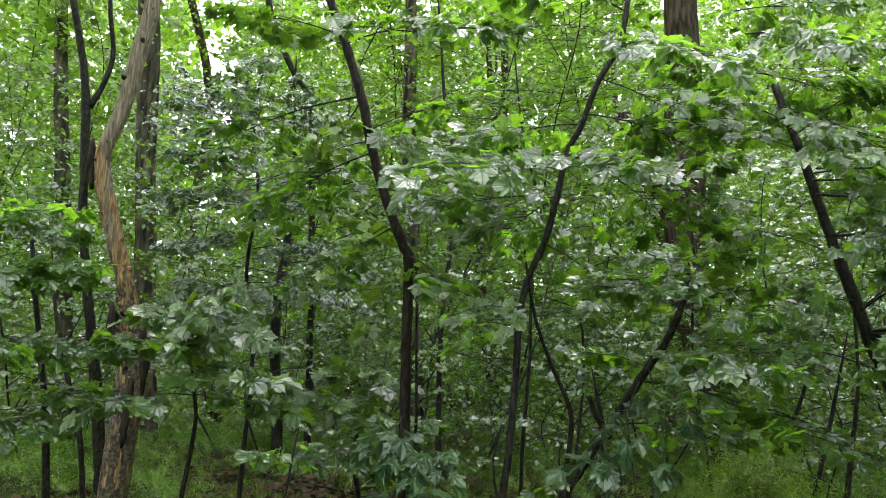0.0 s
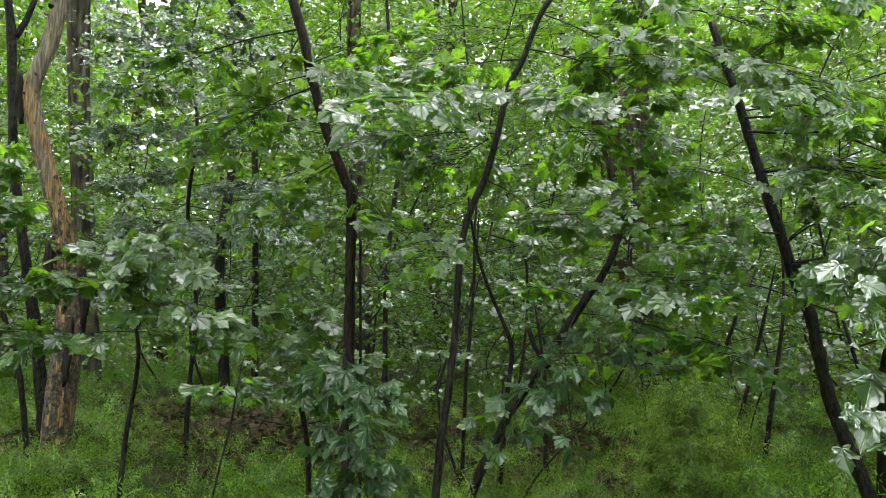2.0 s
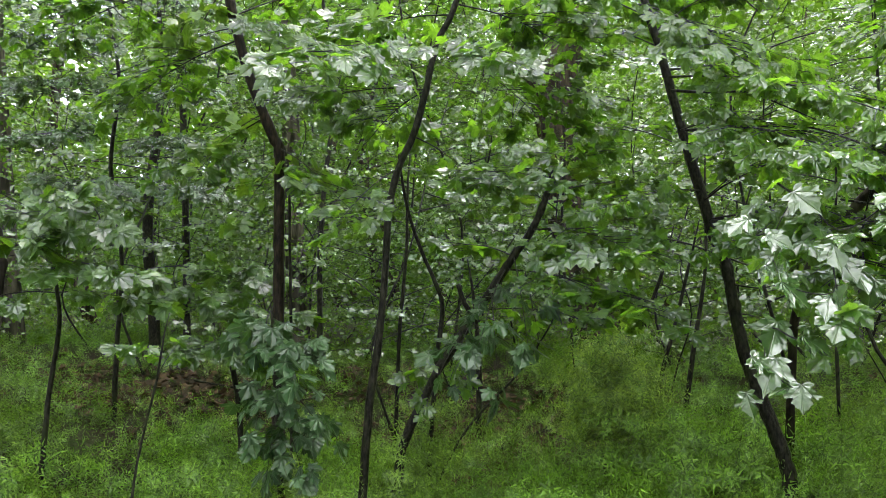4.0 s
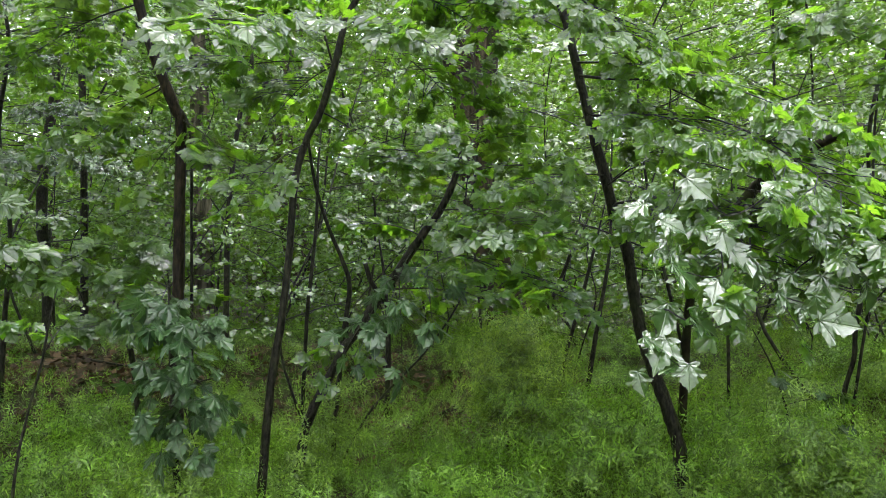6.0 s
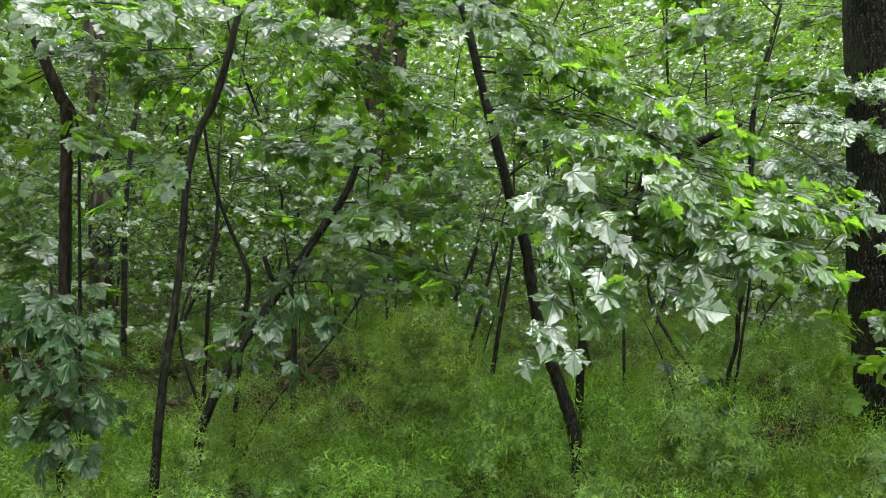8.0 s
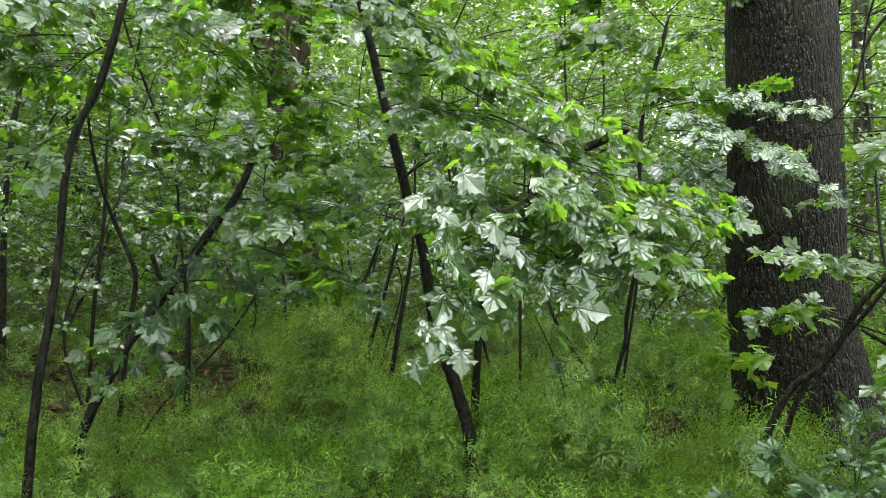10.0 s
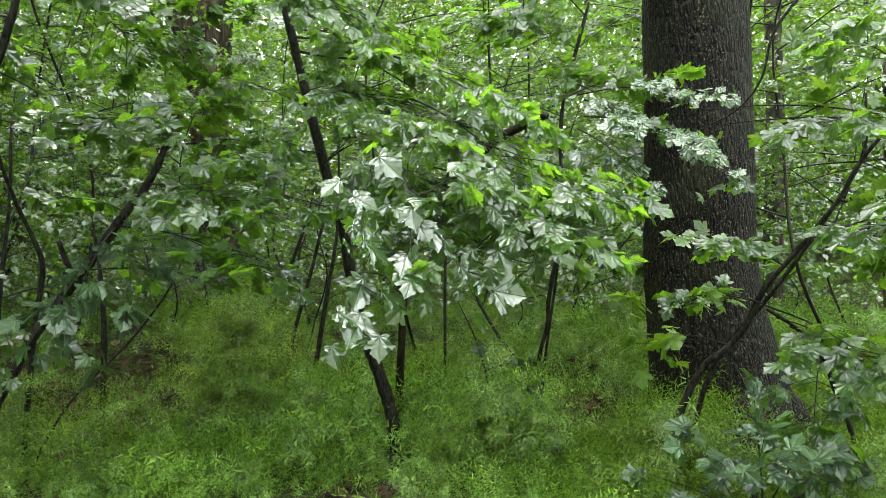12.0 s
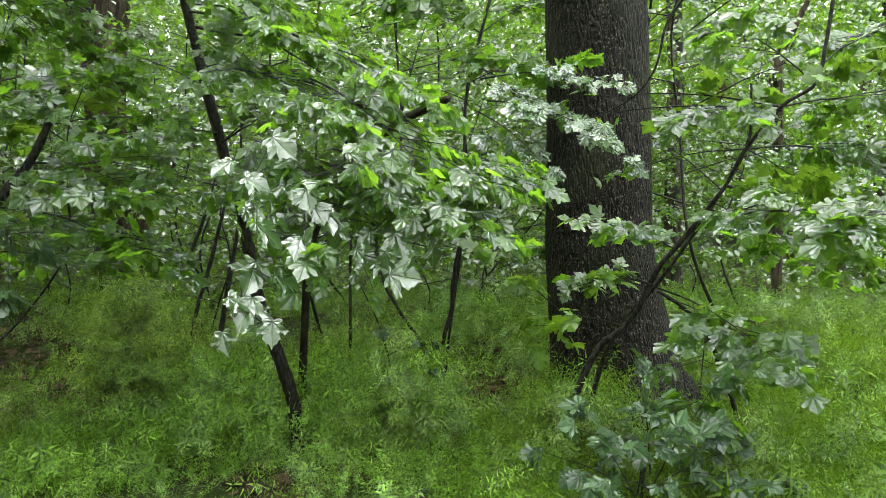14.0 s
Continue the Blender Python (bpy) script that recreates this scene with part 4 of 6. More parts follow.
STEM_LIMBCD = [(2.34, 4.33, 1.78, 0.0064), (2.49, 4.2, 1.77, 0.0059), (2.62, 4.06, 1.71, 0.0042), (2.74, 3.93, 1.62, 0.0013)]
STEM_LIMBCE = [(2.38, 4.31, 1.64, 0.0059), (2.5, 4.16, 1.59, 0.0034), (2.6, 4.01, 1.52, 0.0013)]
STEM_LIMBCF = [(2.44, 4.28, 1.4, 0.0059), (2.52, 4.15, 1.38, 0.0034), (2.58, 4.03, 1.4, 0.0013)]
STEM_FDROOP = [(4.08, 2.23, 1.6, 0.0078), (4.11, 2.02, 1.53, 0.0058), (4.11, 1.83, 1.43, 0.0046), (4.1, 1.64, 1.29, 0.0039), (4.05, 1.53, 1.2, 0.002)]
STEM_FARM_ACROSS = [(4.09, 2.41, 2.66, 0.009), (4.03, 2.54, 2.48, 0.008), (4.01, 2.6, 2.25, 0.006), (3.96, 2.71, 2.1, 0.005), (3.87, 2.87, 2.01, 0.003)]
STEM_G = [(-1.58, 6.58, 0.93, 0.02), (-1.55, 6.58, 1.66, 0.017), (-1.64, 6.56, 2.41, 0.017), (-1.59, 6.57, 3.11, 0.015), (-1.67, 6.55, 3.72, 0.012), (-1.6, 6.57, 4.31, 0.007)]
STEM_IVY = [(3.22, 2.08, 0.2, 0.009), (3.22, 2.07, 0.35, 0.007), (3.23, 2.06, 0.44, 0.006)]
STEM_FRESH = [(3.79, 2.8, 0.61, 0.014), (3.87, 2.7, 0.88, 0.012), (3.98, 2.57, 1.09, 0.012), (4.1, 2.39, 1.41, 0.011), (4.22, 2.2, 1.8, 0.009), (4.23, 2.18, 2.12, 0.008)]
STEM_GLOW = [(0.80, 5.08, 0.10, 0.009), (1.02, 5.11, 0.48, 0.008), (1.40, 5.16, 0.86, 0.007), (1.66, 5.17, 1.27, 0.006), (1.66, 5.17, 1.65, 0.006), (1.67, 5.17, 2.0, 0.004), (1.76, 5.14, 2.3, 0.003)]
STEM_GLOWA = [(-0.1, 5.1, 1.06, 0.011), (-0.11, 5.1, 1.69, 0.009), (-0.13, 5.1, 2.24, 0.009), (-0.26, 5.09, 2.49, 0.007), (-0.42, 5.07, 3.02, 0.005), (-0.51, 5.06, 3.3, 0.005), (-0.68, 5.04, 3.9, 0.004)]
STEM_ACROSS = [(3.56, 3.84, 0.56, 0.0095), (3.59, 3.82, 0.85, 0.009), (3.64, 3.78, 1.34, 0.0081), (3.65, 3.77, 1.91, 0.0081), (3.67, 3.76, 2.3, 0.0072), (3.72, 3.72, 2.54, 0.0063), (3.78, 3.67, 2.82, 0.0054)]
STEM_VEIL = [(2.36, 7.10, 0.42, 0.013), (2.30, 7.08, 1.16, 0.013), (2.24, 7.09, 1.91, 0.012), (2.29, 7.08, 2.66, 0.013), (2.25, 7.09, 3.3, 0.011), (2.29, 7.08, 3.9, 0.005)]
STEM_LOW = [(-0.07, 4.03, 0.5, 0.019), (-0.08, 4.03, 0.72, 0.017), (-0.1, 4.03, 0.98, 0.014), (-0.11, 4.02, 1.23, 0.009), (-0.12, 4.02, 1.31, 0.003)]
STEM_LMID = [(-1.49, 4.93, 0.73, 0.0156), (-1.47, 4.94, 0.92, 0.0143), (-1.44, 4.95, 1.25, 0.013), (-1.48, 4.93, 1.59, 0.0111), (-1.46, 4.94, 1.87, 0.0072), (-1.44, 4.95, 2.01, 0.0026)]
STEM_LFAR = [(-2.15, 4.64, 0.81, 0.0225), (-2.2, 4.62, 1.31, 0.0195), (-2.26, 4.59, 1.69, 0.0165), (-2.31, 4.56, 2.02, 0.015), (-2.35, 4.53, 2.35, 0.0097), (-2.39, 4.51, 2.55, 0.003)]

rt = np.random.default_rng(77)


def fan(points, zs, az0, az1, l0, l1, width, count, size, rise=(0.0, 0.3), droop=0.35):
    """Sprays round a stem, from height to height."""
    out = []
    for z in zs:
        az = rt.uniform(az0, az1)
        p0, p1 = reach(points, z, az, rt.uniform(l0, l1), rt.uniform(*rise))
        out.append((p0, p1, width * rt.uniform(0.8, 1.2), int(count * rt.uniform(0.7, 1.3)), size, droop))
    return out


SPRAYS_A = [  # from, to, width, leaves, leaf size, droop
    ((-0.49, 4.86, 3.3), (-1.41, 5.3, 3.14), 0.45, 216, 0.075, 0.3),
    ((-0.42, 4.87, 3.0), (0.21, 4.41, 2.68), 0.4, 192, 0.075),
    ((-0.25, 4.89, 2.45), (-0.66, 5.29, 2.22), 0.35, 120, 0.078, 0.2, 0.5),
    ((-0.17, 4.9, 2.27), (0.12, 4.51, 1.98), 0.3, 60, 0.078, 0.2, 0.5),
    ((-0.65, 4.84, 3.72), (-1.23, 5.17, 3.97), 0.4, 144, 0.078, 0.3),
    ((-0.61, 4.85, 3.65), (-0.03, 4.2, 3.41), 0.45, 168, 0.078),
    ((-0.49, 4.86, 3.26), (-0.88, 5.53, 2.88), 0.35, 132, 0.075),
    ((-0.69, 4.83, 3.96), (-0.23, 4.19, 3.82), 0.4, 144, 0.078),
]
SPRAYS_A += [
    ((-0.69, 4.83, 3.96), (-1.22, 5.17, 4.54), 0.4, 144, 0.078),
    ((-0.4, 4.88, 2.93), (-0.99, 5.28, 2.73), 0.45, 192, 0.072),
    ((-0.28, 4.89, 2.56), (0.34, 5.41, 2.57), 0.45, 192, 0.072),
    ((-0.44, 4.87, 3.07), (0.01, 5.41, 3.4), 0.45, 192, 0.072),
]
tree("maple_tree", [STEM_A], SPRAYS_A, "slender dark maple with a brown lower trunk and a forked bend", leaf=LEAF, level=0, lean=0.65, big=1.15, loose=1.3, seed=101, bark=BARK_BROWN)
SPRAYS_B = [  # from, to, width, leaves, leaf size, droop
    ((0.82, 4.2, 2.88), (0.45, 4.74, 2.96), 0.4, 192, 0.072),
    ((0.73, 4.22, 2.69), (0.23, 3.71, 2.47), 0.4, 192, 0.072),
    ((0.92, 4.19, 3.14), (1.36, 4.49, 3.06), 0.4, 192, 0.072),
    ((1.02, 4.17, 3.33), (1.2, 3.66, 3.05), 0.4, 168, 0.072),
    ((0.68, 4.23, 2.47), (0.45, 4.74, 2.35), 0.35, 144, 0.072),
    ((0.73, 4.22, 2.72), (0.92, 3.73, 2.51), 0.35, 144, 0.072),
    ((0.6, 4.23, 2.22), (0.96, 4.59, 2.06), 0.3, 108, 0.072),
    ((1.06, 4.16, 3.53), (0.62, 3.78, 3.45), 0.4, 168, 0.072),
]
SPRAYS_B += [
    ((1.06, 4.16, 3.59), (1.55, 4.43, 3.97), 0.4, 168, 0.072),
    ((0.53, 4.24, 2.04), (0.29, 3.91, 1.79), 0.25, 48, 0.066),
    ((0.85, 4.2, 2.94), (1.46, 4.62, 2.9), 0.45, 216, 0.072),
    ((0.74, 4.22, 2.72), (1.27, 4.57, 2.5), 0.45, 216, 0.072),
    ((0.68, 4.23, 2.47), (0.18, 4.71, 2.52), 0.4, 168, 0.072),
]
tree("maple_tree", [STEM_B], SPRAYS_B, "slim curving maple with dark wet bark and layered leaves", leaf=LEAF, level=0, lean=0.65, big=1.25, loose=1.3, seed=102)
SPRAYS_C = [  # from, to, width, leaves, leaf size, droop
    ((1.93, 4.51, 3.32), (2.51, 4.73, 3.23), 0.5, 330, 0.062, 0.8, 0.3),
    ((1.87, 4.53, 3.58), (2.13, 3.69, 3.08), 0.5, 330, 0.062, 0.8, 0.3),
    ((1.82, 4.55, 3.74), (2.38, 4.8, 3.87), 0.5, 270, 0.062, 0.8, 0.3),
    ((2.0, 4.48, 3.09), (2.18, 3.78, 2.59), 0.5, 300, 0.062, 0.8, 0.3),
    ((1.93, 4.51, 3.32), (1.66, 4.98, 3.44), 0.4, 180, 0.062, 0.8, 0.3),
    ((2.19, 4.42, 2.31), (2.33, 3.73, 2.21), 0.35, 150, 0.06, 0.8, 0.3),
    ((2.25, 4.39, 2.31), (2.26, 3.19, 1.96), 0.45, 360, 0.062, 0.8, 0.3),
    ((2.34, 4.35, 1.92), (2.38, 4.04, 1.99), 0.25, 75, 0.06, 0.8, 0.3),
]
SPRAYS_C += [
    ((2.35, 4.34, 1.78), (2.37, 2.87, 1.56), 0.5, 450, 0.062, 0.8, 0.3),
    ((2.4, 4.32, 1.64), (2.4, 3.46, 1.54), 0.4, 180, 0.062, 0.8, 0.3),
    ((2.14, 4.44, 2.68), (2.98, 4.74, 2.75), 0.45, 270, 0.062, 0.8, 0.3),
    ((2.11, 4.45, 2.82), (1.94, 5.1, 3.12), 0.4, 210, 0.062, 0.8, 0.3),
    ((2.14, 4.44, 2.64), (2.56, 3.23, 2.14), 0.55, 450, 0.062, 0.8, 0.3),
    ((2.09, 4.45, 2.92), (2.76, 4.86, 3.35), 0.45, 240, 0.062, 0.8, 0.3),
    ((2.08, 4.46, 2.99), (1.79, 5.14, 3.39), 0.4, 210, 0.062, 0.8, 0.3),
    ((2.31, 4.36, 1.95), (1.75, 4.1, 1.84), 0.35, 150, 0.06, 0.8, 0.3),
]
SPRAYS_C += [
    ((2.25, 4.39, 2.19), (2.05, 5.06, 2.45), 0.35, 150, 0.06, 0.8, 0.3),
    ((2.4, 3.57, 2.17), (2.43, 2.7, 1.71), 0.5, 420, 0.062, 0.8, 0.3),
    ((2.45, 3.31, 1.77), (2.54, 2.6, 1.5), 0.45, 330, 0.062, 0.8, 0.3),
    ((2.87, 3.24, 1.78), (2.8, 2.64, 1.6), 0.4, 240, 0.062, 0.8, 0.3),
    ((2.38, 3.7, 1.9), (2.18, 2.76, 1.37), 0.4, 270, 0.065, 0.8, 0.3),
]
tree("maple_tree", [STEM_C, STEM_LIMBCA, STEM_LIMBCB, STEM_LIMBCC, STEM_LIMBCD, STEM_LIMBCE, STEM_LIMBCF], SPRAYS_C, "leaning young maple with dark bark and long drooping sprays", leaf=LEAF, level=1, seed=103, lean=0.28, big=1.15, loose=1.15, flow=(0.42, -0.18, 0))
SPRAYS_G = [  # from, to, width, leaves, leaf size, droop
    ((-1.64, 6.56, 3.31), (-1.86, 5.8, 3.6), 0.5, 270, 0.060, 0.45),
    ((-1.63, 6.56, 3.16), (-1.8, 5.85, 3.2), 0.5, 270, 0.060, 0.45),
    ((-1.64, 6.56, 3.36), (-1.04, 6.19, 3.64), 0.5, 270, 0.060, 0.45),
    ((-1.63, 6.56, 3.16), (-0.9, 6.32, 3.29), 0.5, 270, 0.060, 0.45),
    ((-1.65, 6.56, 3.51), (-1.9, 6.06, 3.78), 0.5, 270, 0.060, 0.45),
    ((-1.62, 6.57, 2.91), (-1.8, 5.95, 2.9), 0.5, 270, 0.060, 0.45),
    ((-1.62, 6.57, 2.91), (-1.07, 6.29, 2.94), 0.5, 270, 0.060, 0.45),
    ((-1.6, 6.57, 2.66), (-1.85, 6.0, 2.55), 0.5, 270, 0.060, 0.45),
]
SPRAYS_G += [
    ((-1.6, 6.57, 2.61), (-1.12, 6.38, 2.58), 0.5, 270, 0.060, 0.45),
    ((-1.66, 6.55, 3.61), (-1.43, 6.2, 3.94), 0.5, 270, 0.060, 0.45),
    ((-1.58, 6.57, 2.32), (-1.72, 6.01, 2.15), 0.5, 270, 0.060, 0.45),
    ((-1.58, 6.57, 2.32), (-1.01, 6.4, 2.21), 0.5, 270, 0.060, 0.45),
]
tree("maple_tree", [STEM_G], SPRAYS_G, "young maple with tiers of glossy leaves, sky sheen coloured in grey-green", leaf=LEAF_SHEEN, level=1, seed=117, lean=0.9, loose=1.15)
SPRAYS_LEAN = [  # from, to, width, leaves, leaf size, droop
    ((1.47, 4.71, 1.96), (2.07, 5.0, 2.06), 0.35, 156, 0.07, 0.2, 0.5),
    ((1.38, 4.73, 1.75), (1.63, 4.04, 1.61), 0.35, 182, 0.07, 0.2, 0.5),
    ((1.27, 4.76, 1.59), (1.04, 5.25, 1.67), 0.3, 104, 0.07),
    ((1.22, 4.77, 1.51), (1.66, 4.03, 1.31), 0.4, 208, 0.07, 0.2, 0.5),
    ((1.05, 4.8, 1.26), (1.71, 5.11, 1.18), 0.3, 104, 0.07),
    ((1.5, 4.7, 2.12), (1.09, 4.28, 1.99), 0.35, 156, 0.067),
    ((1.49, 4.71, 2.03), (1.66, 4.94, 2.22), 0.3, 104, 0.07, 0.1, 0.6),
    ((0.92, 4.81, 1.06), (0.75, 4.43, 0.86), 0.2, 36, 0.07),
]
LOW_LEAN = [  # from, to, width, leaves, leaf size, droop
    ((1.22, 4.77, 1.51), (0.93, 4.0, 1.14), 0.25, 22, 0.105, 0.8),
    ((1.27, 4.76, 1.59), (1.18, 4.06, 1.13), 0.25, 22, 0.105, 0.8),
    ((1.05, 4.8, 1.26), (0.8, 4.12, 0.96), 0.2, 16, 0.105, 0.8),
    ((1.13, 4.78, 1.38), (1.03, 4.09, 0.9), 0.22, 18, 0.105, 0.9),
]
tree("maple_tree", [STEM_LEAN, STEM_LEANB, STEM_FORKL], SPRAYS_LEAN, "leaning dark maple with a stub and thin second stem", leaf=LEAF, level=1, lean=0.6, big=1.15, loose=1.25, dull=LOW_LEAN, seed=104)
SPRAYS_F = [  # from, to, width, leaves, leaf size, droop
    ((3.89, 2.51, 1.09), (3.96, 2.86, 1.09), 0.25, 67, 0.07, 0.1, 0.5),
    ((3.96, 2.42, 1.27), (3.57, 2.44, 1.36), 0.25, 78, 0.064),
    ((4.13, 2.15, 1.78), (4.09, 2.7, 1.72), 0.12, 15, 0.058),
    ((4.21, 2.01, 1.96), (3.87, 2.87, 1.98), 0.25, 5, 0.058),
    ((4.21, 2.01, 1.98), (4.0, 2.86, 2.1), 0.3, 5, 0.058),
    ((4.08, 2.24, 1.57), (3.99, 2.55, 1.82), 0.2, 5, 0.058),
    ((4.13, 2.15, 1.78), (4.83, 1.97, 1.76), 0.4, 208, 0.07),
    ((4.21, 2.01, 1.98), (3.84, 2.06, 1.92), 0.3, 104, 0.07),
]
SPRAYS_F += [
    ((4.21, 2.01, 1.98), (4.87, 1.88, 2.03), 0.4, 208, 0.07),
    ((4.02, 2.33, 1.4), (3.68, 1.5, 1.41), 0.5, 286, 0.07),
    ((4.28, 1.89, 2.13), (4.79, 1.85, 2.39), 0.4, 156, 0.07),
    ((4.28, 1.88, 2.08), (4.01, 1.97, 2.21), 0.3, 104, 0.07),
    ((4.05, 2.29, 1.48), (4.76, 2.12, 1.22), 0.4, 208, 0.07),
    ((3.9, 2.5, 1.08), (3.71, 1.87, 0.87), 0.3, 156, 0.067, 0.5),
    ((3.95, 2.25, 0.88), (3.69, 2.11, 0.64), 0.25, 104, 0.067, 0.6),
]
tree("maple_tree", [STEM_F, STEM_FBACK, STEM_FDROOP, STEM_FARM_ACROSS], SPRAYS_F, "slanting young maple with fresh bright leaves beside the great trunk", leaf=LEAF, level=1, big=1.15, loose=1.25, lean=0.55, seed=105)
SPRAYS_SAPE = [  # from, to, width, leaves, leaf size, droop
    ((3.97, 4.11, 2.4), (3.94, 3.46, 2.39), 0.4, 182, 0.07),
    ((3.95, 4.13, 2.05), (4.59, 4.28, 1.98), 0.4, 182, 0.07),
    ((3.98, 4.1, 1.62), (3.47, 3.87, 1.42), 0.3, 78, 0.07),
    ((3.96, 4.12, 1.5), (4.56, 4.19, 1.3), 0.35, 130, 0.07),
    ((4.04, 4.06, 2.74), (3.39, 3.93, 2.77), 0.4, 208, 0.07),
    ((4.04, 4.06, 2.74), (4.62, 4.13, 3.05), 0.4, 182, 0.07),
    ((4.08, 4.02, 2.97), (3.48, 3.87, 3.12), 0.4, 182, 0.07),
    ((3.96, 4.12, 2.28), (3.87, 4.65, 2.44), 0.35, 156, 0.07),
]
SPRAYS_SAPE += [
    ((4.08, 4.02, 3.05), (3.97, 3.43, 3.08), 0.4, 182, 0.07),
    ((4.08, 3.6, 1.85), (4.63, 3.95, 1.79), 0.2, 31, 0.075, 0.1, 0.6),
]
tree("maple_sapling", [STEM_SAPE], SPRAYS_SAPE, "thin crooked maple sapling with bright leaves", category="sapling", level=1, big=1.15, loose=1.25, lean=0.55, seed=106)
SPRAYS_LOW = [  # from, to, width, leaves, leaf size, droop
    ((-0.11, 4.02, 1.31), (-0.15, 3.82, 1.16), 0.16, 48, 0.064, 0.9),
    ((-0.11, 4.02, 1.25), (0.07, 3.74, 1.11), 0.18, 56, 0.064, 0.9),
    ((-0.1, 4.03, 1.07), (-0.15, 3.82, 0.83), 0.16, 48, 0.064, 1.0),
    ((-0.1, 4.03, 0.98), (0.08, 3.74, 0.83), 0.18, 51, 0.064, 1.0),
    ((-0.1, 4.03, 1.2), (0.02, 3.64, 1.02), 0.18, 48, 0.064, 0.9),
    ((-0.08, 4.03, 0.82), (0.04, 3.74, 0.59), 0.16, 48, 0.064, 1.0),
    ((-0.09, 4.03, 0.8), (-0.11, 3.82, 0.58), 0.14, 37, 0.064, 1.0),
    ((-0.1, 4.03, 0.93), (0.18, 3.85, 0.71), 0.16, 22, 0.064, 0.9),
]
tree("maple_sapling", [STEM_LOW], SPRAYS_LOW, "low maple sapling hung with dull blue-green leaves", category="sapling", leaf=LEAF_IVY_SHADED, level=0, seed=107, lean=0.05, big=1.35)
SPRAYS_TWIG = [  # from, to, width, leaves, leaf size, droop
    ((-0.65, 4.04, 1.09), (-0.73, 3.81, 1.13), 0.15, 26, 0.064),
    ((-0.66, 4.04, 0.98), (-0.62, 4.23, 1.1), 0.15, 20, 0.064),
]
tree("maple_sapling", [STEM_TWIG], SPRAYS_TWIG, "thin bare-stemmed seedling with a few leaves on top", category="sapling", level=1, sides=6, seed=109, lean=0.1)
SPRAYS_LMID = [  # from, to, width, leaves, leaf size, droop
    ((-1.48, 4.93, 1.56), (-1.57, 4.36, 1.66), 0.4, 76, 0.09, 0.55),
    ((-1.48, 4.93, 1.56), (-0.99, 4.56, 1.49), 0.4, 89, 0.09, 0.55),
    ((-1.47, 4.94, 1.66), (-1.28, 4.58, 1.87), 0.35, 64, 0.09, 0.55),
    ((-1.47, 4.94, 1.39), (-1.67, 4.32, 1.32), 0.35, 57, 0.087, 0.55),
    ((-1.45, 4.94, 1.39), (-0.92, 4.68, 1.33), 0.35, 57, 0.087, 0.55),
    ((-1.47, 4.94, 1.73), (-1.47, 4.4, 1.82), 0.35, 64, 0.09, 0.55),
    ((-1.47, 4.94, 1.66), (-1.06, 4.54, 1.71), 0.35, 70, 0.09, 0.55),
]
tree("maple_sapling", [STEM_LMID], SPRAYS_LMID, "young maple with tiers of pale leaves by the dead trunk", category="sapling", leaf=LEAF_NEAR, level=0, seed=110, lean=0.6, big=1.2)
SPRAYS_LMIDB = [  # from, to, width, leaves, leaf size, droop
    ((-0.54, 5.69, 1.2), (-0.84, 5.23, 1.36), 0.4, 76, 0.09, 0.55),
    ((-0.54, 5.69, 1.2), (-0.17, 5.23, 1.24), 0.4, 83, 0.09, 0.55),
    ((-0.55, 5.69, 1.04), (-0.73, 5.25, 1.0), 0.35, 57, 0.09, 0.55),
    ((-0.55, 5.69, 1.08), (-0.22, 5.33, 0.95), 0.35, 64, 0.09, 0.55),
    ((-0.53, 5.69, 1.35), (-0.58, 5.38, 1.54), 0.35, 57, 0.09, 0.55),
    ((-0.53, 5.69, 1.35), (-0.3, 5.42, 1.43), 0.35, 57, 0.09, 0.55),
]
tree("maple_sapling", [STEM_LMIDB], SPRAYS_LMIDB, "low maple sapling with broad layered leaves over bare soil", category="sapling", leaf=LEAF_NEAR, level=0, seed=118, lean=0.6, big=1.2)
SPRAYS_LFAR = [  # from, to, width, leaves, leaf size, droop
    ((-2.3, 4.56, 1.95), (-2.23, 3.9, 1.98), 0.5, 168, 0.075, 0.7),
    ((-2.3, 4.56, 1.95), (-1.89, 4.11, 2.05), 0.4, 140, 0.075, 0.7),
    ((-2.26, 4.59, 1.69), (-2.17, 3.94, 1.59), 0.5, 196, 0.075, 0.7),
    ((-2.26, 4.59, 1.69), (-1.8, 4.26, 1.62), 0.4, 140, 0.075, 0.7),
    ((-2.23, 4.6, 1.37), (-2.13, 4.2, 1.21), 0.4, 140, 0.075, 0.7),
    ((-2.33, 4.54, 2.25), (-1.96, 4.07, 2.31), 0.4, 140, 0.075, 0.7),
    ((-2.33, 4.54, 2.25), (-2.23, 3.9, 2.24), 0.4, 140, 0.075, 0.7),
    ((-2.23, 4.6, 1.44), (-1.85, 4.35, 1.38), 0.3, 84, 0.075, 0.7),
]
tree("elder_bush", [STEM_LFAR], SPRAYS_LFAR, "bushy green shrub with hanging leaves beside the dead trunk", category="shrub", leaf=LEAF, level=1, seed=111, lean=0.1)
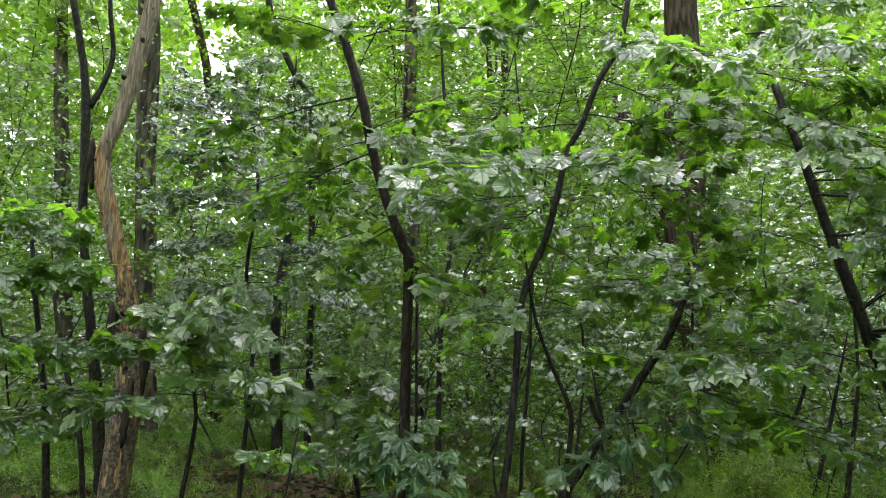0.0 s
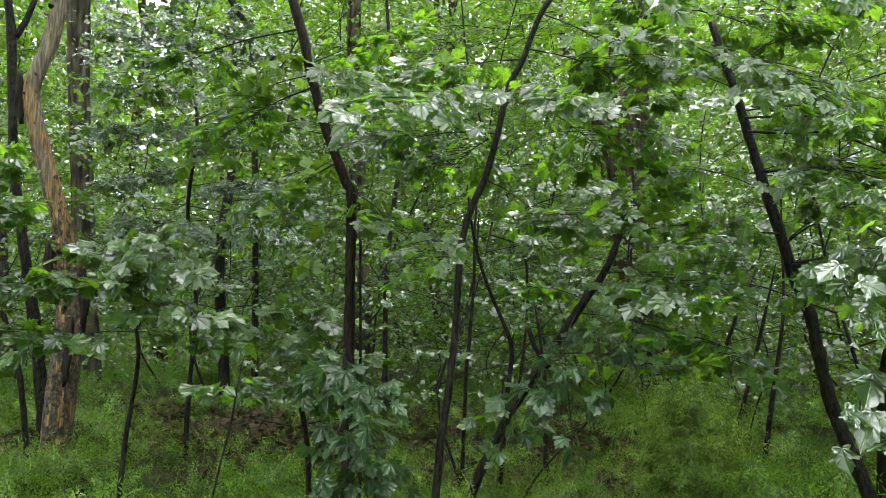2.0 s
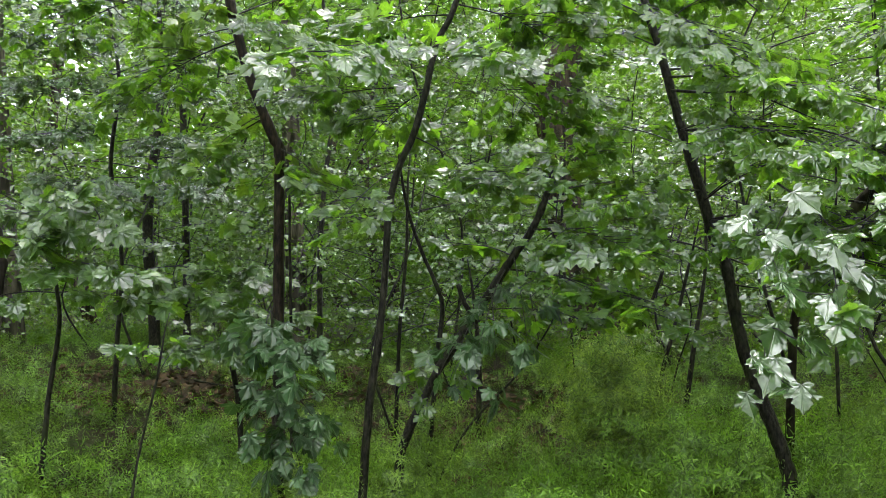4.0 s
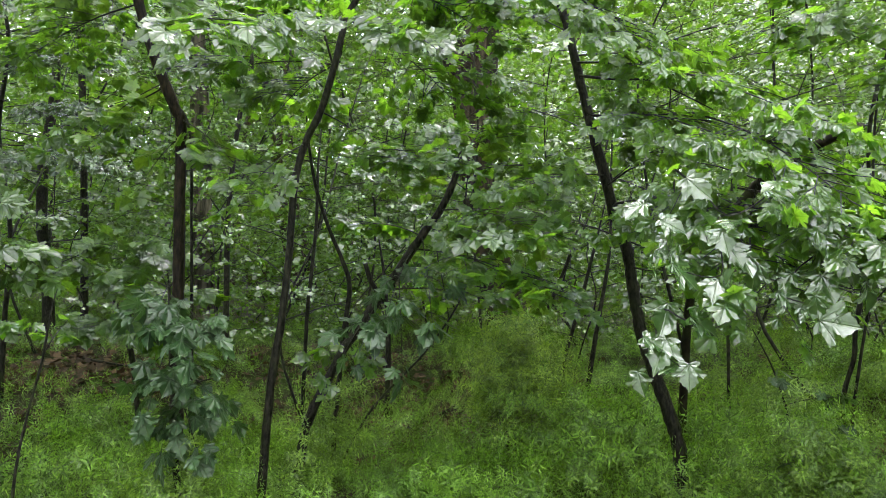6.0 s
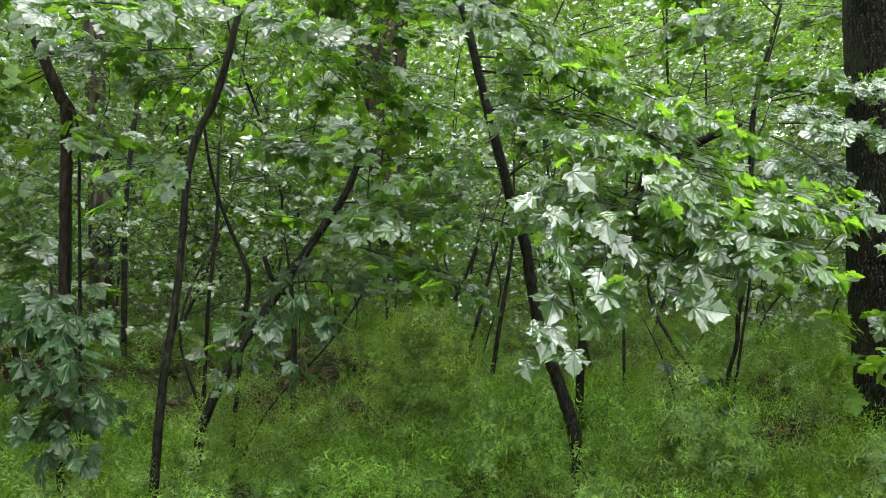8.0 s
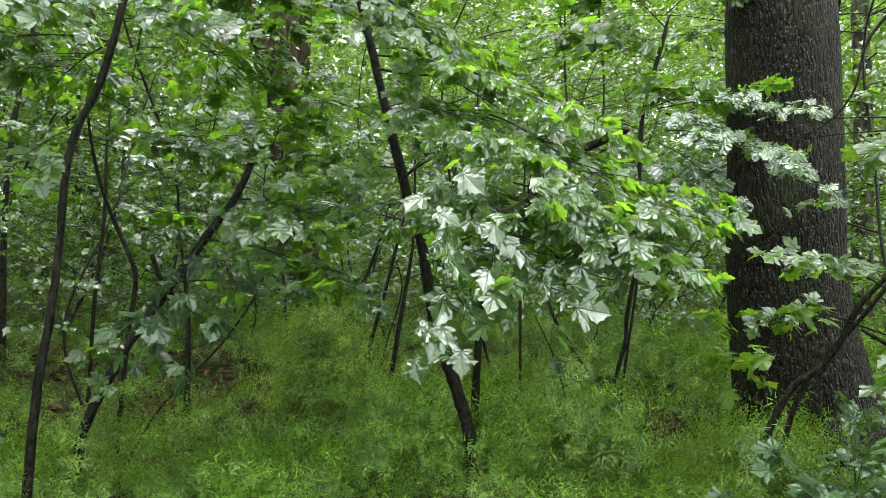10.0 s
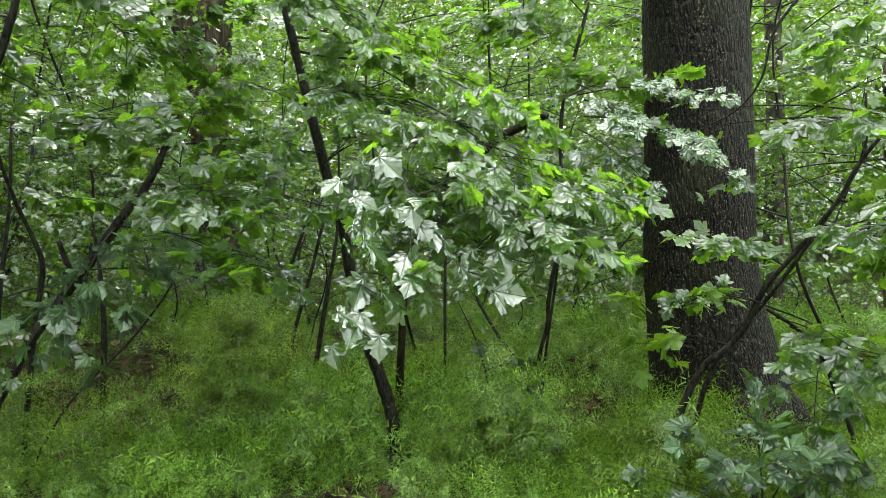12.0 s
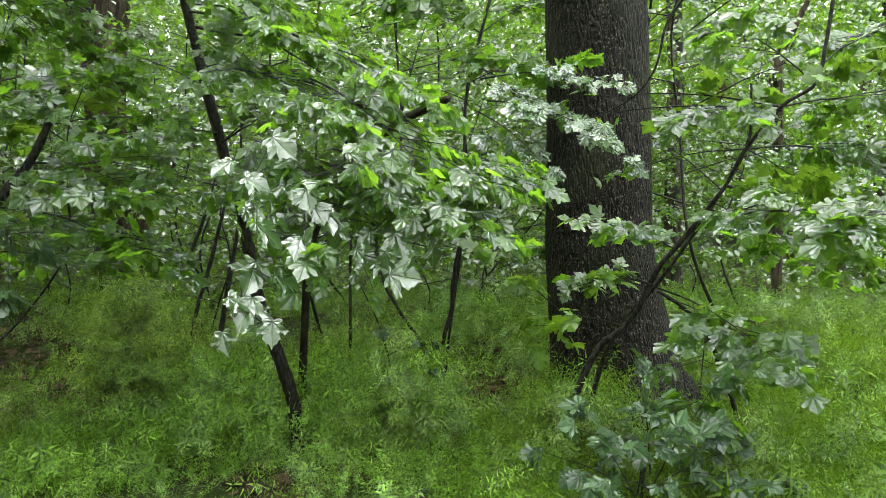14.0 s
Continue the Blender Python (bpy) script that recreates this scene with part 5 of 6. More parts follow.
SPRAYS_IVY = [  # from, to, width, leaves, leaf size, droop
    ((3.2, 2.11, 0.27), (3.19, 2.52, 0.32), 0.3, 22, 0.075, 0.4),
    ((3.21, 2.09, 0.27), (3.08, 1.93, 0.63), 0.3, 30, 0.075, 0.4),
    ((3.24, 2.05, 0.28), (3.64, 1.94, 0.4), 0.3, 28, 0.075, 0.4),
    ((3.24, 2.05, 0.28), (3.27, 1.83, 0.67), 0.3, 28, 0.075, 0.4),
    ((3.2, 2.11, 0.27), (3.23, 2.35, 0.48), 0.25, 22, 0.075, 0.4),
    ((3.24, 2.05, 0.28), (2.77, 1.84, 0.45), 0.3, 19, 0.075, 0.4),
    ((3.28, 2.0, 0.28), (3.7, 1.84, 0.29), 0.3, 22, 0.075, 0.4),
    ((3.24, 2.05, 0.35), (3.22, 2.07, 0.73), 0.2, 16, 0.075, 0.4),
]
tree("ivy_plant", [STEM_IVY], SPRAYS_IVY, "low spreading plant with lobed waxy blue-green leaves", category="plant", leaf=LEAF_IVY_SHADED, level=0, seed=112, sides=5, lean=0.7, big=1.15)
SPRAYS_FRESH = [  # from, to, width, leaves, leaf size, droop
    ((3.89, 2.51, 1.09), (3.88, 2.82, 1.13), 0.2, 11, 0.087, 0.1, 0.6),
    ((3.79, 2.65, 0.88), (3.32, 2.72, 0.95), 0.2, 12, 0.087, 0.1, 0.6),
    ((3.88, 2.36, 0.99), (4.31, 2.19, 0.7), 0.2, 39, 0.087, 0.3, 0.6),
    ((3.85, 2.41, 1.03), (3.84, 2.06, 0.92), 0.2, 28, 0.087, 0.2, 0.6),
    ((4.13, 2.15, 1.78), (4.5, 2.05, 1.6), 0.3, 44, 0.087, 0.3, 0.6),
    ((4.28, 1.88, 2.08), (4.09, 1.57, 2.1), 0.3, 44, 0.087, 0.3, 0.6),
    ((4.14, 2.13, 1.79), (4.26, 2.29, 2.14), 0.3, 39, 0.087, 0.2, 0.6),
    ((3.52, 2.74, 0.89), (3.13, 2.92, 1.24), 0.14, 24, 0.081, 0.5, 0.5),
]
SPRAYS_FRESH += [
    ((3.58, 2.67, 0.87), (3.27, 2.72, 0.91), 0.12, 11, 0.081, 0.6, 0.5),
    ((3.66, 2.57, 1.01), (3.47, 2.49, 1.13), 0.12, 10, 0.081, 0.4, 0.5),
    ((3.52, 2.74, 0.89), (3.3, 2.68, 0.8), 0.12, 8, 0.081, 0.6, 0.5),
    ((4.05, 1.99, 1.53), (4.01, 1.75, 1.37), 0.15, 25, 0.081, 0.5, 0.5),
    ((4.09, 1.81, 1.43), (4.05, 1.55, 1.22), 0.15, 39, 0.081, 0.6, 0.5),
    ((4.02, 2.14, 1.59), (3.93, 1.89, 1.57), 0.15, 22, 0.081, 0.4, 0.5),
]
tree("maple_shoot", [STEM_FRESH], SPRAYS_FRESH, "young shoot with thin bright yellow-green leaves", category="shoot", leaf=LEAF_FRESH_LIT, level=0, seed=113, sides=5, lean=-0.5)
# leaves that belong to the leaning maple, carried here by an added stem
SPRAYS_GLOW = [  # from, to, width, leaves, leaf size, droop
    ((1.67, 5.17, 2.0), (1.81, 5.31, 2.26), 0.3, 61, 0.087, 0.1, 0.6),
    ((1.67, 5.17, 1.8), (1.94, 4.87, 1.6), 0.35, 72, 0.087, 0.2, 0.6),
    ((1.67, 5.17, 1.73), (1.95, 5.37, 1.34), 0.35, 72, 0.087, 0.3, 0.6),
    ((1.67, 5.17, 1.92), (1.31, 5.05, 2.09), 0.3, 56, 0.087, 0.2, 0.6),
    ((1.67, 5.17, 1.8), (1.5, 5.4, 1.58), 0.3, 50, 0.087, 0.3, 0.6),
    ((1.69, 5.16, 1.88), (1.91, 4.88, 1.86), 0.3, 56, 0.087, 0.3, 0.6),
    ((1.66, 5.17, 1.42), (2.13, 5.31, 1.18), 0.3, 44, 0.087, 0.3, 0.6),
]
tree("maple_sapling", [STEM_GLOW], SPRAYS_GLOW, "leaves of the leaning maple on an added slim stem, coloured as if backlit", category="sapling", leaf=LEAF_FRESH_LIT, level=0, seed=114, sides=6, lean=-0.5)
# shoot added beside the first maple to carry leaves coloured as backlit
SPRAYS_GLOWA = [  # from, to, width, leaves, leaf size, droop
    ((-0.3, 5.09, 2.51), (-0.59, 4.85, 2.19), 0.25, 39, 0.087, 0.2, 0.6),
    ((-0.26, 5.09, 2.46), (-0.47, 5.25, 2.53), 0.25, 33, 0.087, 0.2, 0.6),
    ((-0.18, 5.1, 2.23), (0.01, 4.91, 2.13), 0.2, 25, 0.087, 0.2, 0.6),
    ((-0.45, 5.07, 3.07), (-0.9, 5.18, 2.94), 0.3, 50, 0.087, 0.3, 0.6),
    ((-0.51, 5.06, 3.26), (-0.62, 4.84, 3.03), 0.25, 33, 0.087, 0.3, 0.6),
    ((-0.64, 5.04, 3.74), (-1.11, 5.22, 3.91), 0.35, 50, 0.087, 0.3, 0.6),
    ((-0.18, 5.1, 2.2), (-0.37, 4.88, 1.88), 0.2, 22, 0.087, 0.2, 0.6),
]
tree("maple_shoot", [STEM_GLOWA], SPRAYS_GLOWA, "added thin shoot with large leaves coloured yellow-green as if backlit", category="shoot", leaf=LEAF_FRESH_LIT, level=0, seed=115, sides=6, lean=-0.5)
SPRAYS_ACROSS = [  # from, to, width, leaves, leaf size, droop
    ((3.6, 3.56, 2.29), (3.82, 2.77, 2.19), 0.22, 104, 0.055, 0.5),
    ((3.63, 3.53, 2.26), (3.87, 2.71, 1.78), 0.2, 104, 0.055, 0.5),
    ((3.63, 3.53, 2.16), (3.68, 2.78, 1.92), 0.2, 76, 0.055, 0.5),
    ((3.6, 3.56, 2.36), (3.54, 3.07, 2.05), 0.25, 69, 0.058, 0.5),
    ((3.6, 3.56, 2.09), (3.59, 3.02, 1.74), 0.2, 52, 0.055, 0.5),
]
tree("maple_sapling", [STEM_ACROSS], SPRAYS_ACROSS, "slender sapling whose sprays, coloured grey-green as sky sheen, reach across the great trunk", category="sapling", leaf=LEAF_SHEEN, level=0, seed=116, sides=6, lean=0.95, big=1.1)
SPRAYS_VEIL = [  # from, to, width, leaves, leaf size, droop
    ((2.26, 7.09, 3.47), (1.77, 6.9, 3.53), 0.5, 119, 0.075, 0.4),
    ((2.26, 7.09, 3.47), (2.69, 7.06, 3.6), 0.5, 119, 0.075, 0.4),
    ((2.25, 7.09, 3.2), (1.79, 7.0, 3.09), 0.5, 119, 0.075, 0.4),
    ((2.26, 7.09, 3.14), (2.69, 7.24, 3.15), 0.5, 119, 0.075, 0.4),
    ((2.28, 7.08, 2.76), (1.87, 6.88, 2.65), 0.45, 104, 0.075, 0.4),
    ((2.28, 7.08, 2.76), (2.69, 7.05, 2.67), 0.45, 104, 0.075, 0.4),
    ((2.25, 7.09, 2.12), (1.88, 6.88, 2.14), 0.45, 93, 0.075, 0.4),
    ((2.25, 7.09, 2.12), (2.67, 7.15, 2.09), 0.45, 93, 0.075, 0.4),
]
tree("maple_sapling", [STEM_VEIL], SPRAYS_VEIL, "slim maple whose leaves veil the old forked trunk", category="sapling", level=1, seed=119, lean=0.5)
DEBRIS = (4.61, 4.6, 0.07)
STONE = (-0.94, 8.55, 0.55)
HANGING = [  # the large leaves of the drooping twig ends: twig by twig, from where it leaves the branch
    ((2.35, 3.02, 1.57), [(2.21, 2.73, 1.77), (2.19, 2.64, 1.67), (2.00, 2.65, 1.56), (1.89, 2.71, 1.69), (1.79, 2.72, 1.55)]),
    ((2.35, 3.02, 1.57), [(2.10, 2.66, 1.36), (2.04, 2.64, 1.42), (1.95, 2.63, 1.49), (1.93, 2.59, 1.34), (1.81, 2.66, 1.36), (1.79, 2.73, 1.46)]),
    ((2.45, 2.75, 1.56), [(2.32, 2.56, 1.44), (2.26, 2.61, 1.36), (2.16, 2.55, 1.27), (2.19, 2.47, 1.24), (2.21, 2.38, 1.20)]),
    ((2.52, 2.58, 1.55), [(2.35, 2.47, 1.38), (2.43, 2.47, 1.29), (2.26, 2.48, 1.32)]),
    ((2.17, 2.91, 1.50), [(1.89, 2.67, 1.18), (1.80, 2.78, 1.21), (1.75, 2.73, 1.08), (1.79, 2.71, 1.03), (1.81, 2.64, 1.00)]),
]


def hanging_branch():
    """The long low branch with the large wet leaves, each leaf a piece of its own."""
    root = thing("maple_branch", (0, 0, 0), "low maple branch hung with large glossy wet leaves", "branch")
    rng = np.random.default_rng(61)
    kinds = []
    for k in range(4):
        v, t, flat = leaf_shape(0)
        v = v.copy()
        v[:, 2] = (0.7 + 0.35 * k) * v[:, 2] + rng.normal(0, 0.012, len(v)) + 0.08 * (k - 1.5) * v[:, 0]
        v[:, :2] *= 1 + rng.normal(0, 0.03, (len(v), 2))
        kinds.append(mesh_of("leaf", v, t, LEAF_WET, uv=flat))
    start = along(STEM_C, 1.77)
    part("branch", mesh_of("branch", *tube([(*start, 0.015), (2.37, 3.70, 1.67, 0.012), (2.35, 3.02, 1.57, 0.009), (2.45, 2.75, 1.56, 0.006), (2.52, 2.58, 1.55, 0.004)], 7, 0.06, 6, 3), BARK, True), root)
    for start, ends in HANGING:
        p = np.array([start] + ends) + [0, 0.03, 0.02]
        part("twig", mesh_of("twig", *tube([(*q, 0.0045 - 0.0035 * i / len(p)) for i, q in enumerate(p)], 5, 0.05, 4), BARK, True), root)
        base = np.repeat(np.array(ends), 2, 0)
        count = len(base)
        second = np.arange(count) % 2 == 1
        base[second] += rng.normal(0, 0.05, (count, 3))[second] + [0.0, 0.06, 0.02]
        out = unit(np.array([0.1, -0.5, -0.35]) + rng.normal(0, 0.5, (count, 3)) * [1, 0.5, 0.5])
        size = 0.128 * rng.uniform(0.75, 1.15, count) * np.where(second, 0.75, 1.0)
        pos, sd, tip, nrm, size = leaf_frames(rng, base, out, size, 0.30, 0.1, 0.75)
        pos = pos - tip * (size * 0.42)[:, None]
        for i in range(count):
            ob = part("leaf", kinds[int(rng.integers(0, 4))], root)
            m = Matrix((sd[i] * size[i], tip[i] * size[i], nrm[i] * size[i])).transposed().to_4x4()
            ob.matrix_basis = Matrix.Translation(pos[i]) @ m


hanging_branch()


def debris():
    """Split rotten wood on the litter by the great trunk, and a pale stone deeper in the wood."""
    rng = np.random.default_rng(71)
    root = thing("rotten_log", (0, 0, 0), "split rotten log with orange torn wood on litter", "log")
    c = np.array(DEBRIS)
    for k in range(34):
        a = rng.uniform(-0.9, 0.9)
        o = c + [rng.normal(-0.08, 0.10), rng.normal(0.04, 0.08), 0.03 + rng.uniform(0, 0.10)]
        d = np.array([math.cos(a), -math.sin(a), rng.uniform(-0.5, 0.8)]) * rng.uniform(0.05, 0.15)
        w = rng.uniform(0.4, 1.2)
        part("splinter", mesh_of("splinter", *tube([(*(o - d), 0.004 * w), (*o, 0.008 * w), (*(o + d + [0, 0, -0.02]), 0.002)], 5, 0.3, 3, k), STRAW, True), root)
    for k in range(7):
        a = rng.uniform(-0.6, 0.6)
        o = c + [rng.normal(0.14, 0.10), rng.normal(-0.08, 0.08), 0.02 + rng.uniform(0, 0.06)]
        d = np.array([math.cos(a), -math.sin(a), rng.uniform(-0.2, 0.5)]) * rng.uniform(0.05, 0.14)
        part("chunk", mesh_of("chunk", *tube([(*(o - d), 0.014), (*o, 0.026), (*(o + d), 0.010)], 7, 0.35, 3, 40 + k), MOSSY, True), root, "dark mossy chunk")
    p = np.array(STONE)
    p[2] = float(ground_z(p[0], p[1])) + 0.045
    v, t = tube([(*(p - [0.06, 0, 0.01]), 0.015), (*(p - [0.03, 0, 0]), 0.045), (*(p + [0.03, 0, 0.01]), 0.05), (*(p + [0.07, 0, 0]), 0.02)], 9, 0.12, 3, 4)
    tagged(new("stone", mesh_of("stone", v, t, PALE, True)), "small pale stone lying on dark soil", "stone")


debris()


def fallen_sticks():
    """Dead sticks lying on the litter and leaning in the herbs."""
    rng = np.random.default_rng(91)
    for x, y, az, length, lift in ((1.5, 7.0, 70, 1.1, 0.12), (2.3, 6.7, 110, 0.8, 0.2), (-0.7, 7.4, 80, 0.9, 0.15), (3.9, 5.5, 60, 0.7, 0.1), (-1.3, 7.9, 100, 1.2, 0.1), (5.1, 4.3, 130, 0.9, 0.3), (2.9, 7.3, 40, 0.9, 0.2)):
        z = float(ground_z(x, y)) + 0.03
        d = np.array([math.sin(radians(az)), math.cos(radians(az)), 0]) * length
        pts = [(x, y, z, 0.012)]
        for k in (0.35, 0.7, 1.0):
            px, py = x + d[0] * k + rng.normal(0, 0.03), y + d[1] * k + rng.normal(0, 0.03)
            pts.append((px, py, float(ground_z(px, py)) + 0.03 + lift * k, 0.012 * (1.1 - 0.8 * k)))
        root = thing("fallen_stick", (0, 0, 0), "dead bare stick lying on the woodland floor", "stick", "sticks on the floor")
        part("stem", mesh_of("stem", *tube(pts, 6, 0.1, 4, int(az)), BARK, True), root)
        m = np.array(pts[1][:3])
        part("fork", mesh_of("fork", *tube([(*m, 0.007), (*(m + d * 0.2 + [0.05, -0.08, 0.08]), 0.005), (*(m + d * 0.35 + [0.12, -0.14, 0.1]), 0.002)], 5, 0.1, 3, 3), BARK, True), root)


fallen_sticks()

STEM_SEEDLING = [(3.07, 3.74, 0.2, 0.007), (3.10, 3.78, 0.55, 0.006), (3.06, 3.84, 0.82, 0.005), (2.98, 3.92, 1.06, 0.003)]
SPRAYS_SEEDLING = [  # from, to, width, leaves, leaf size, droop
    ((3.09, 3.77, 0.5), (3.22, 3.60, 0.56), 0.12, 12, 0.075, 1.0),
    ((3.08, 3.80, 0.65), (3.25, 3.62, 0.72), 0.12, 9, 0.075, 1.0),
    ((3.06, 3.84, 0.8), (2.96, 3.68, 0.82), 0.1, 5, 0.07, 0.9),
    ((3.09, 3.77, 0.45), (2.99, 3.60, 0.40), 0.1, 7, 0.075, 1.0),
]
tree("maple_seedling", [STEM_SEEDLING], SPRAYS_SEEDLING, "dark-leaved maple seedling drooping among bedstraw", category="sapling", leaf=LEAF_IVY_SHADED, level=0, sides=5, seed=121, lean=-0.2)


def climbing_herb(rows):
    """Bedstraw that climbs the feet of the stems: stem, from height, to height, reach round it."""
    rng = np.random.default_rng(22)
    at = []
    for stem, z0, z1, wide in rows:
        n = int(300 * (z1 - z0) * (wide / 0.12))
        z = z0 + (z1 - z0) * rng.beta(1.0, 1.7, n)
        c = np.array([along(stem, q) for q in z])
        r = wide * np.sqrt(rng.random(n)) * (1.15 - 0.6 * (z - z0) / (z1 - z0))
        a = rng.uniform(0, 6.283, n)
        at.append(np.stack([c[:, 0] + r * np.cos(a), c[:, 1] + r * np.sin(a), z - 0.12], 1))
    p = np.concatenate(at)
    v, t = scatter(rng, PROTO_MOUND, p[:, 0], p[:, 1], p[:, 2], rng.uniform(0.4, 0.85, len(p)))
    ob = new("climbing_bedstraw", mesh_of("climbing_bedstraw", v, t, HERB_MOUND))
    tagged(ob, "bedstraw climbing up the feet of the thin stems", "herbs", kind="stuff")


climbing_herb([(STEM_LEAN, 0.15, 0.55, 0.10), (STEM_LEANB, 0.0, 0.75, 0.12), (STEM_F, 0.2, 0.6, 0.14), (STEM_SAPD, 0.1, 0.6, 0.12), (STEM_SAPE, 0.35, 0.65, 0.14),
               (STEM_SEEDLING, 0.2, 0.85, 0.13), (STEM_FBACK, 0.26, 0.6, 0.14), (STEM_LOW, 0.2, 0.6, 0.2)])

# ---- the great trunk, the dead trunk and the far trunks ----


def ridged_trunk(points, sides, per, amount, ridges, seed, knobs=0.0):
    """A thick trunk whose bark stands out in broken vertical ridges."""
    v, t = tube(points, sides, 0.0, per, seed)
    c = v[:-2].reshape(-1, sides, 3)
    mid = c.mean(1, keepdims=True)
    out = unit(c - mid)
    ang = np.arange(sides) / sides * 2 * np.pi
    h = np.linspace(0, 1, len(c))[:, None] * len(points)
    rng = np.random.default_rng(seed)
    wob = 0.5 * np.sin(h * 3.1 + 2 * np.sin(ang * 3)) + 0.4 * np.sin(h * 7.3 + ang * 2)
    ridge = np.abs(np.sin(ridges / 2 * ang + wob)) ** 0.7
    broken = 0.75 + 0.25 * np.sin(h * 9 + 9 * np.sin(ang * 11 + 2 * h))
    flute = 0.35 * np.sin(ang * 5 + 0.4) * np.exp(-h * 0.9)
    d = amount * (ridge * broken - 0.4 + 0.18 * rng.standard_normal((len(c), sides))) + flute * amount * 3
    v[:-2] = (c + out * d[..., None]).reshape(-1, 3)
    return v, t


great = thing("great_tree", (0, 0, 0), "massive old tree with dark furrowed bark and flared base", "tree")
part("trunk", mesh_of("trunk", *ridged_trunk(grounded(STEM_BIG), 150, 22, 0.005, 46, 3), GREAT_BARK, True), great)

for k, (az, out_r, low_r) in enumerate(((150, 0.62, 0.10), (215, 0.66, 0.12), (262, 0.6, 0.10), (95, 0.6, 0.09))):
    c = np.array(STEM_BIG[0][:3])
    d = np.array([math.sin(radians(az)), math.cos(radians(az)), 0])
    foot = c + d * out_r
    foot[2] = float(ground_z(foot[0], foot[1])) - 0.06
    knee = c + d * 0.42 + [0, 0, 0.14]
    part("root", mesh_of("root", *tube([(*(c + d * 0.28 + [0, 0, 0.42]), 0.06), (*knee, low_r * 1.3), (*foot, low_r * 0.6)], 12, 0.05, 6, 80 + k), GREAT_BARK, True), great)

high_crown(great, STEM_BIG, 15.0, 3.2, 1100, 0.12, 601, LEAF_FAR, GREAT_BARK)

far_tree = thing("old_tree", (0, 0, 0), "broad old trunk with grey-brown bark forking overhead", "tree")
part("trunk", mesh_of("trunk", *ridged_trunk(grounded(STEM_BIGFAR), 60, 10, 0.012, 26, 4), BARK_FAR, True), far_tree)
part("limb", mesh_of("limb", *tube(STEM_BIGFARLIMB, 16, 0.04, 6, 5), BARK_FAR, True), far_tree)
high_crown(far_tree, STEM_BIGFAR, 14.0, 2.8, 1100, 0.12, 602, LEAF_FAR, BARK_FAR)


def dead_trunk():
    """The barkless snag: knots, strips of bark left on it, a torn foot."""
    root = thing("dead_tree", (0, 0, 0), "dead crooked trunk, bark peeled to pale tan wood", "tree")
    pts = grounded(STEM_DEAD)
    part("trunk", mesh_of("trunk", *ridged_trunk(pts, 40, 14, 0.006, 14, 8), DEAD, True), root)
    rng = np.random.default_rng(9)
    for k in range(44):
        z = rng.uniform(0.9, 4.6) if k < 18 else rng.uniform(1.1, 2.4)
        a = along(pts, z)
        az = rng.uniform(90, 300)
        d = np.array([math.sin(radians(az)), math.cos(radians(az)), 0.25])
        r = float(np.interp(z, [p[2] for p in pts], [p[3] for p in pts]))
        l = rng.uniform(0.02, 0.055)
        w = rng.uniform(0.5, 1.1)
        v, t = tube([(*(a + d * r * 0.75), 0.024 * w), (*(a + d * (r + l * 0.4)), 0.017 * w), (*(a + d * (r + l * 0.7)), 0.006 * w)], 8, 0.16, 2, k)
        part("knot", mesh_of("knot", v, t, BARK_OLD if k % 3 == 0 else DEAD, True), root)
    a = along(pts, 1.55)
    for k, (z0, z1, az) in enumerate(((1.35, 1.85, 100), (1.0, 1.5, 150), (1.7, 2.05, 230), (2.9, 3.3, 250))):
        p0, p1 = along(pts, z0), along(pts, z1)
        d = np.array([math.sin(radians(az)), math.cos(radians(az)), 0]) * 0.115
        m = (p0 + p1) / 2
        v, t = tube([(*(p0 + d * 0.9), 0.012), (*(m + d * 1.05), 0.035), (*(p1 + d), 0.014)], 7, 0.25, 4, 50 + k)
        part("bark_strip", mesh_of("bark_strip", v, t, BARK_OLD, True), root, "strip of dark bark left on")


dead_trunk()


def pole(name, stem, label, bark, extra=(), seed=0, category="tree", crown=0.0):
    root = thing(name, (0, 0, 0), label, category)
    part("trunk", mesh_of("trunk", *tube(grounded(stem), 12, 0.05, 6, seed), bark, True), root)
    for k, e in enumerate(extra):
        part("limb", mesh_of("limb", *tube(e, 9, 0.05, 6, seed + k + 1), bark, True), root)
    if crown:
        high_crown(root, stem, crown, crown * 0.17, 700, 0.11, 620 + seed, LEAF_FAR, bark)
    return root


pole("forked_tree", STEM_LEFT, "thin dark trunk forking upwards beside the dead tree", BARK, [STEM_LEFTFORK], 20, crown=8.5)
pole("young_tree", STEM_LEFTLOW, "thin dark stem rising among shrub leaves", BARK, (), 22)
pole("far_tree", STEM_FARA, "grey upright trunk behind the maples", BARK_GREY, (), 23, crown=11.0)
pole("broken_branch", STEM_SNAG, "broken leaning limb with a mossy snapped end", MOSSY, (), 24, "branch")
pole("dark_tree", STEM_DARKL, "dark ivy-grown trunk deep in the wood", BARK, (), 25)
pole("young_tree", STEM_FARM, "slender dark trunk behind the maples", BARK, (), 26)
pole("young_tree", STEM_FARM2, "slender dark stem among the undergrowth", BARK, (), 27)
pole("young_tree", STEM_SAPD, "slim leaning sapling with dark bark", BARK, (), 28)
pole("young_tree", STEM_SAPD2, "very thin leaning sapling stem", BARK, (), 29)
pole("young_tree", STEM_SAPR, "thin curved sapling by the old trunk", BARK, (), 30)
pole("young_tree", STEM_SAPH, "thin straight sapling behind the drooping sprays", BARK, (), 31)
pole("young_tree", STEM_SAP, "short cut-looking sapling on bare litter", BARK, (), 32)
pole("far_tree", STEM_FARB1, "grey distant trunk with mossy bark", BARK_GREY, (), 33, crown=12.0)
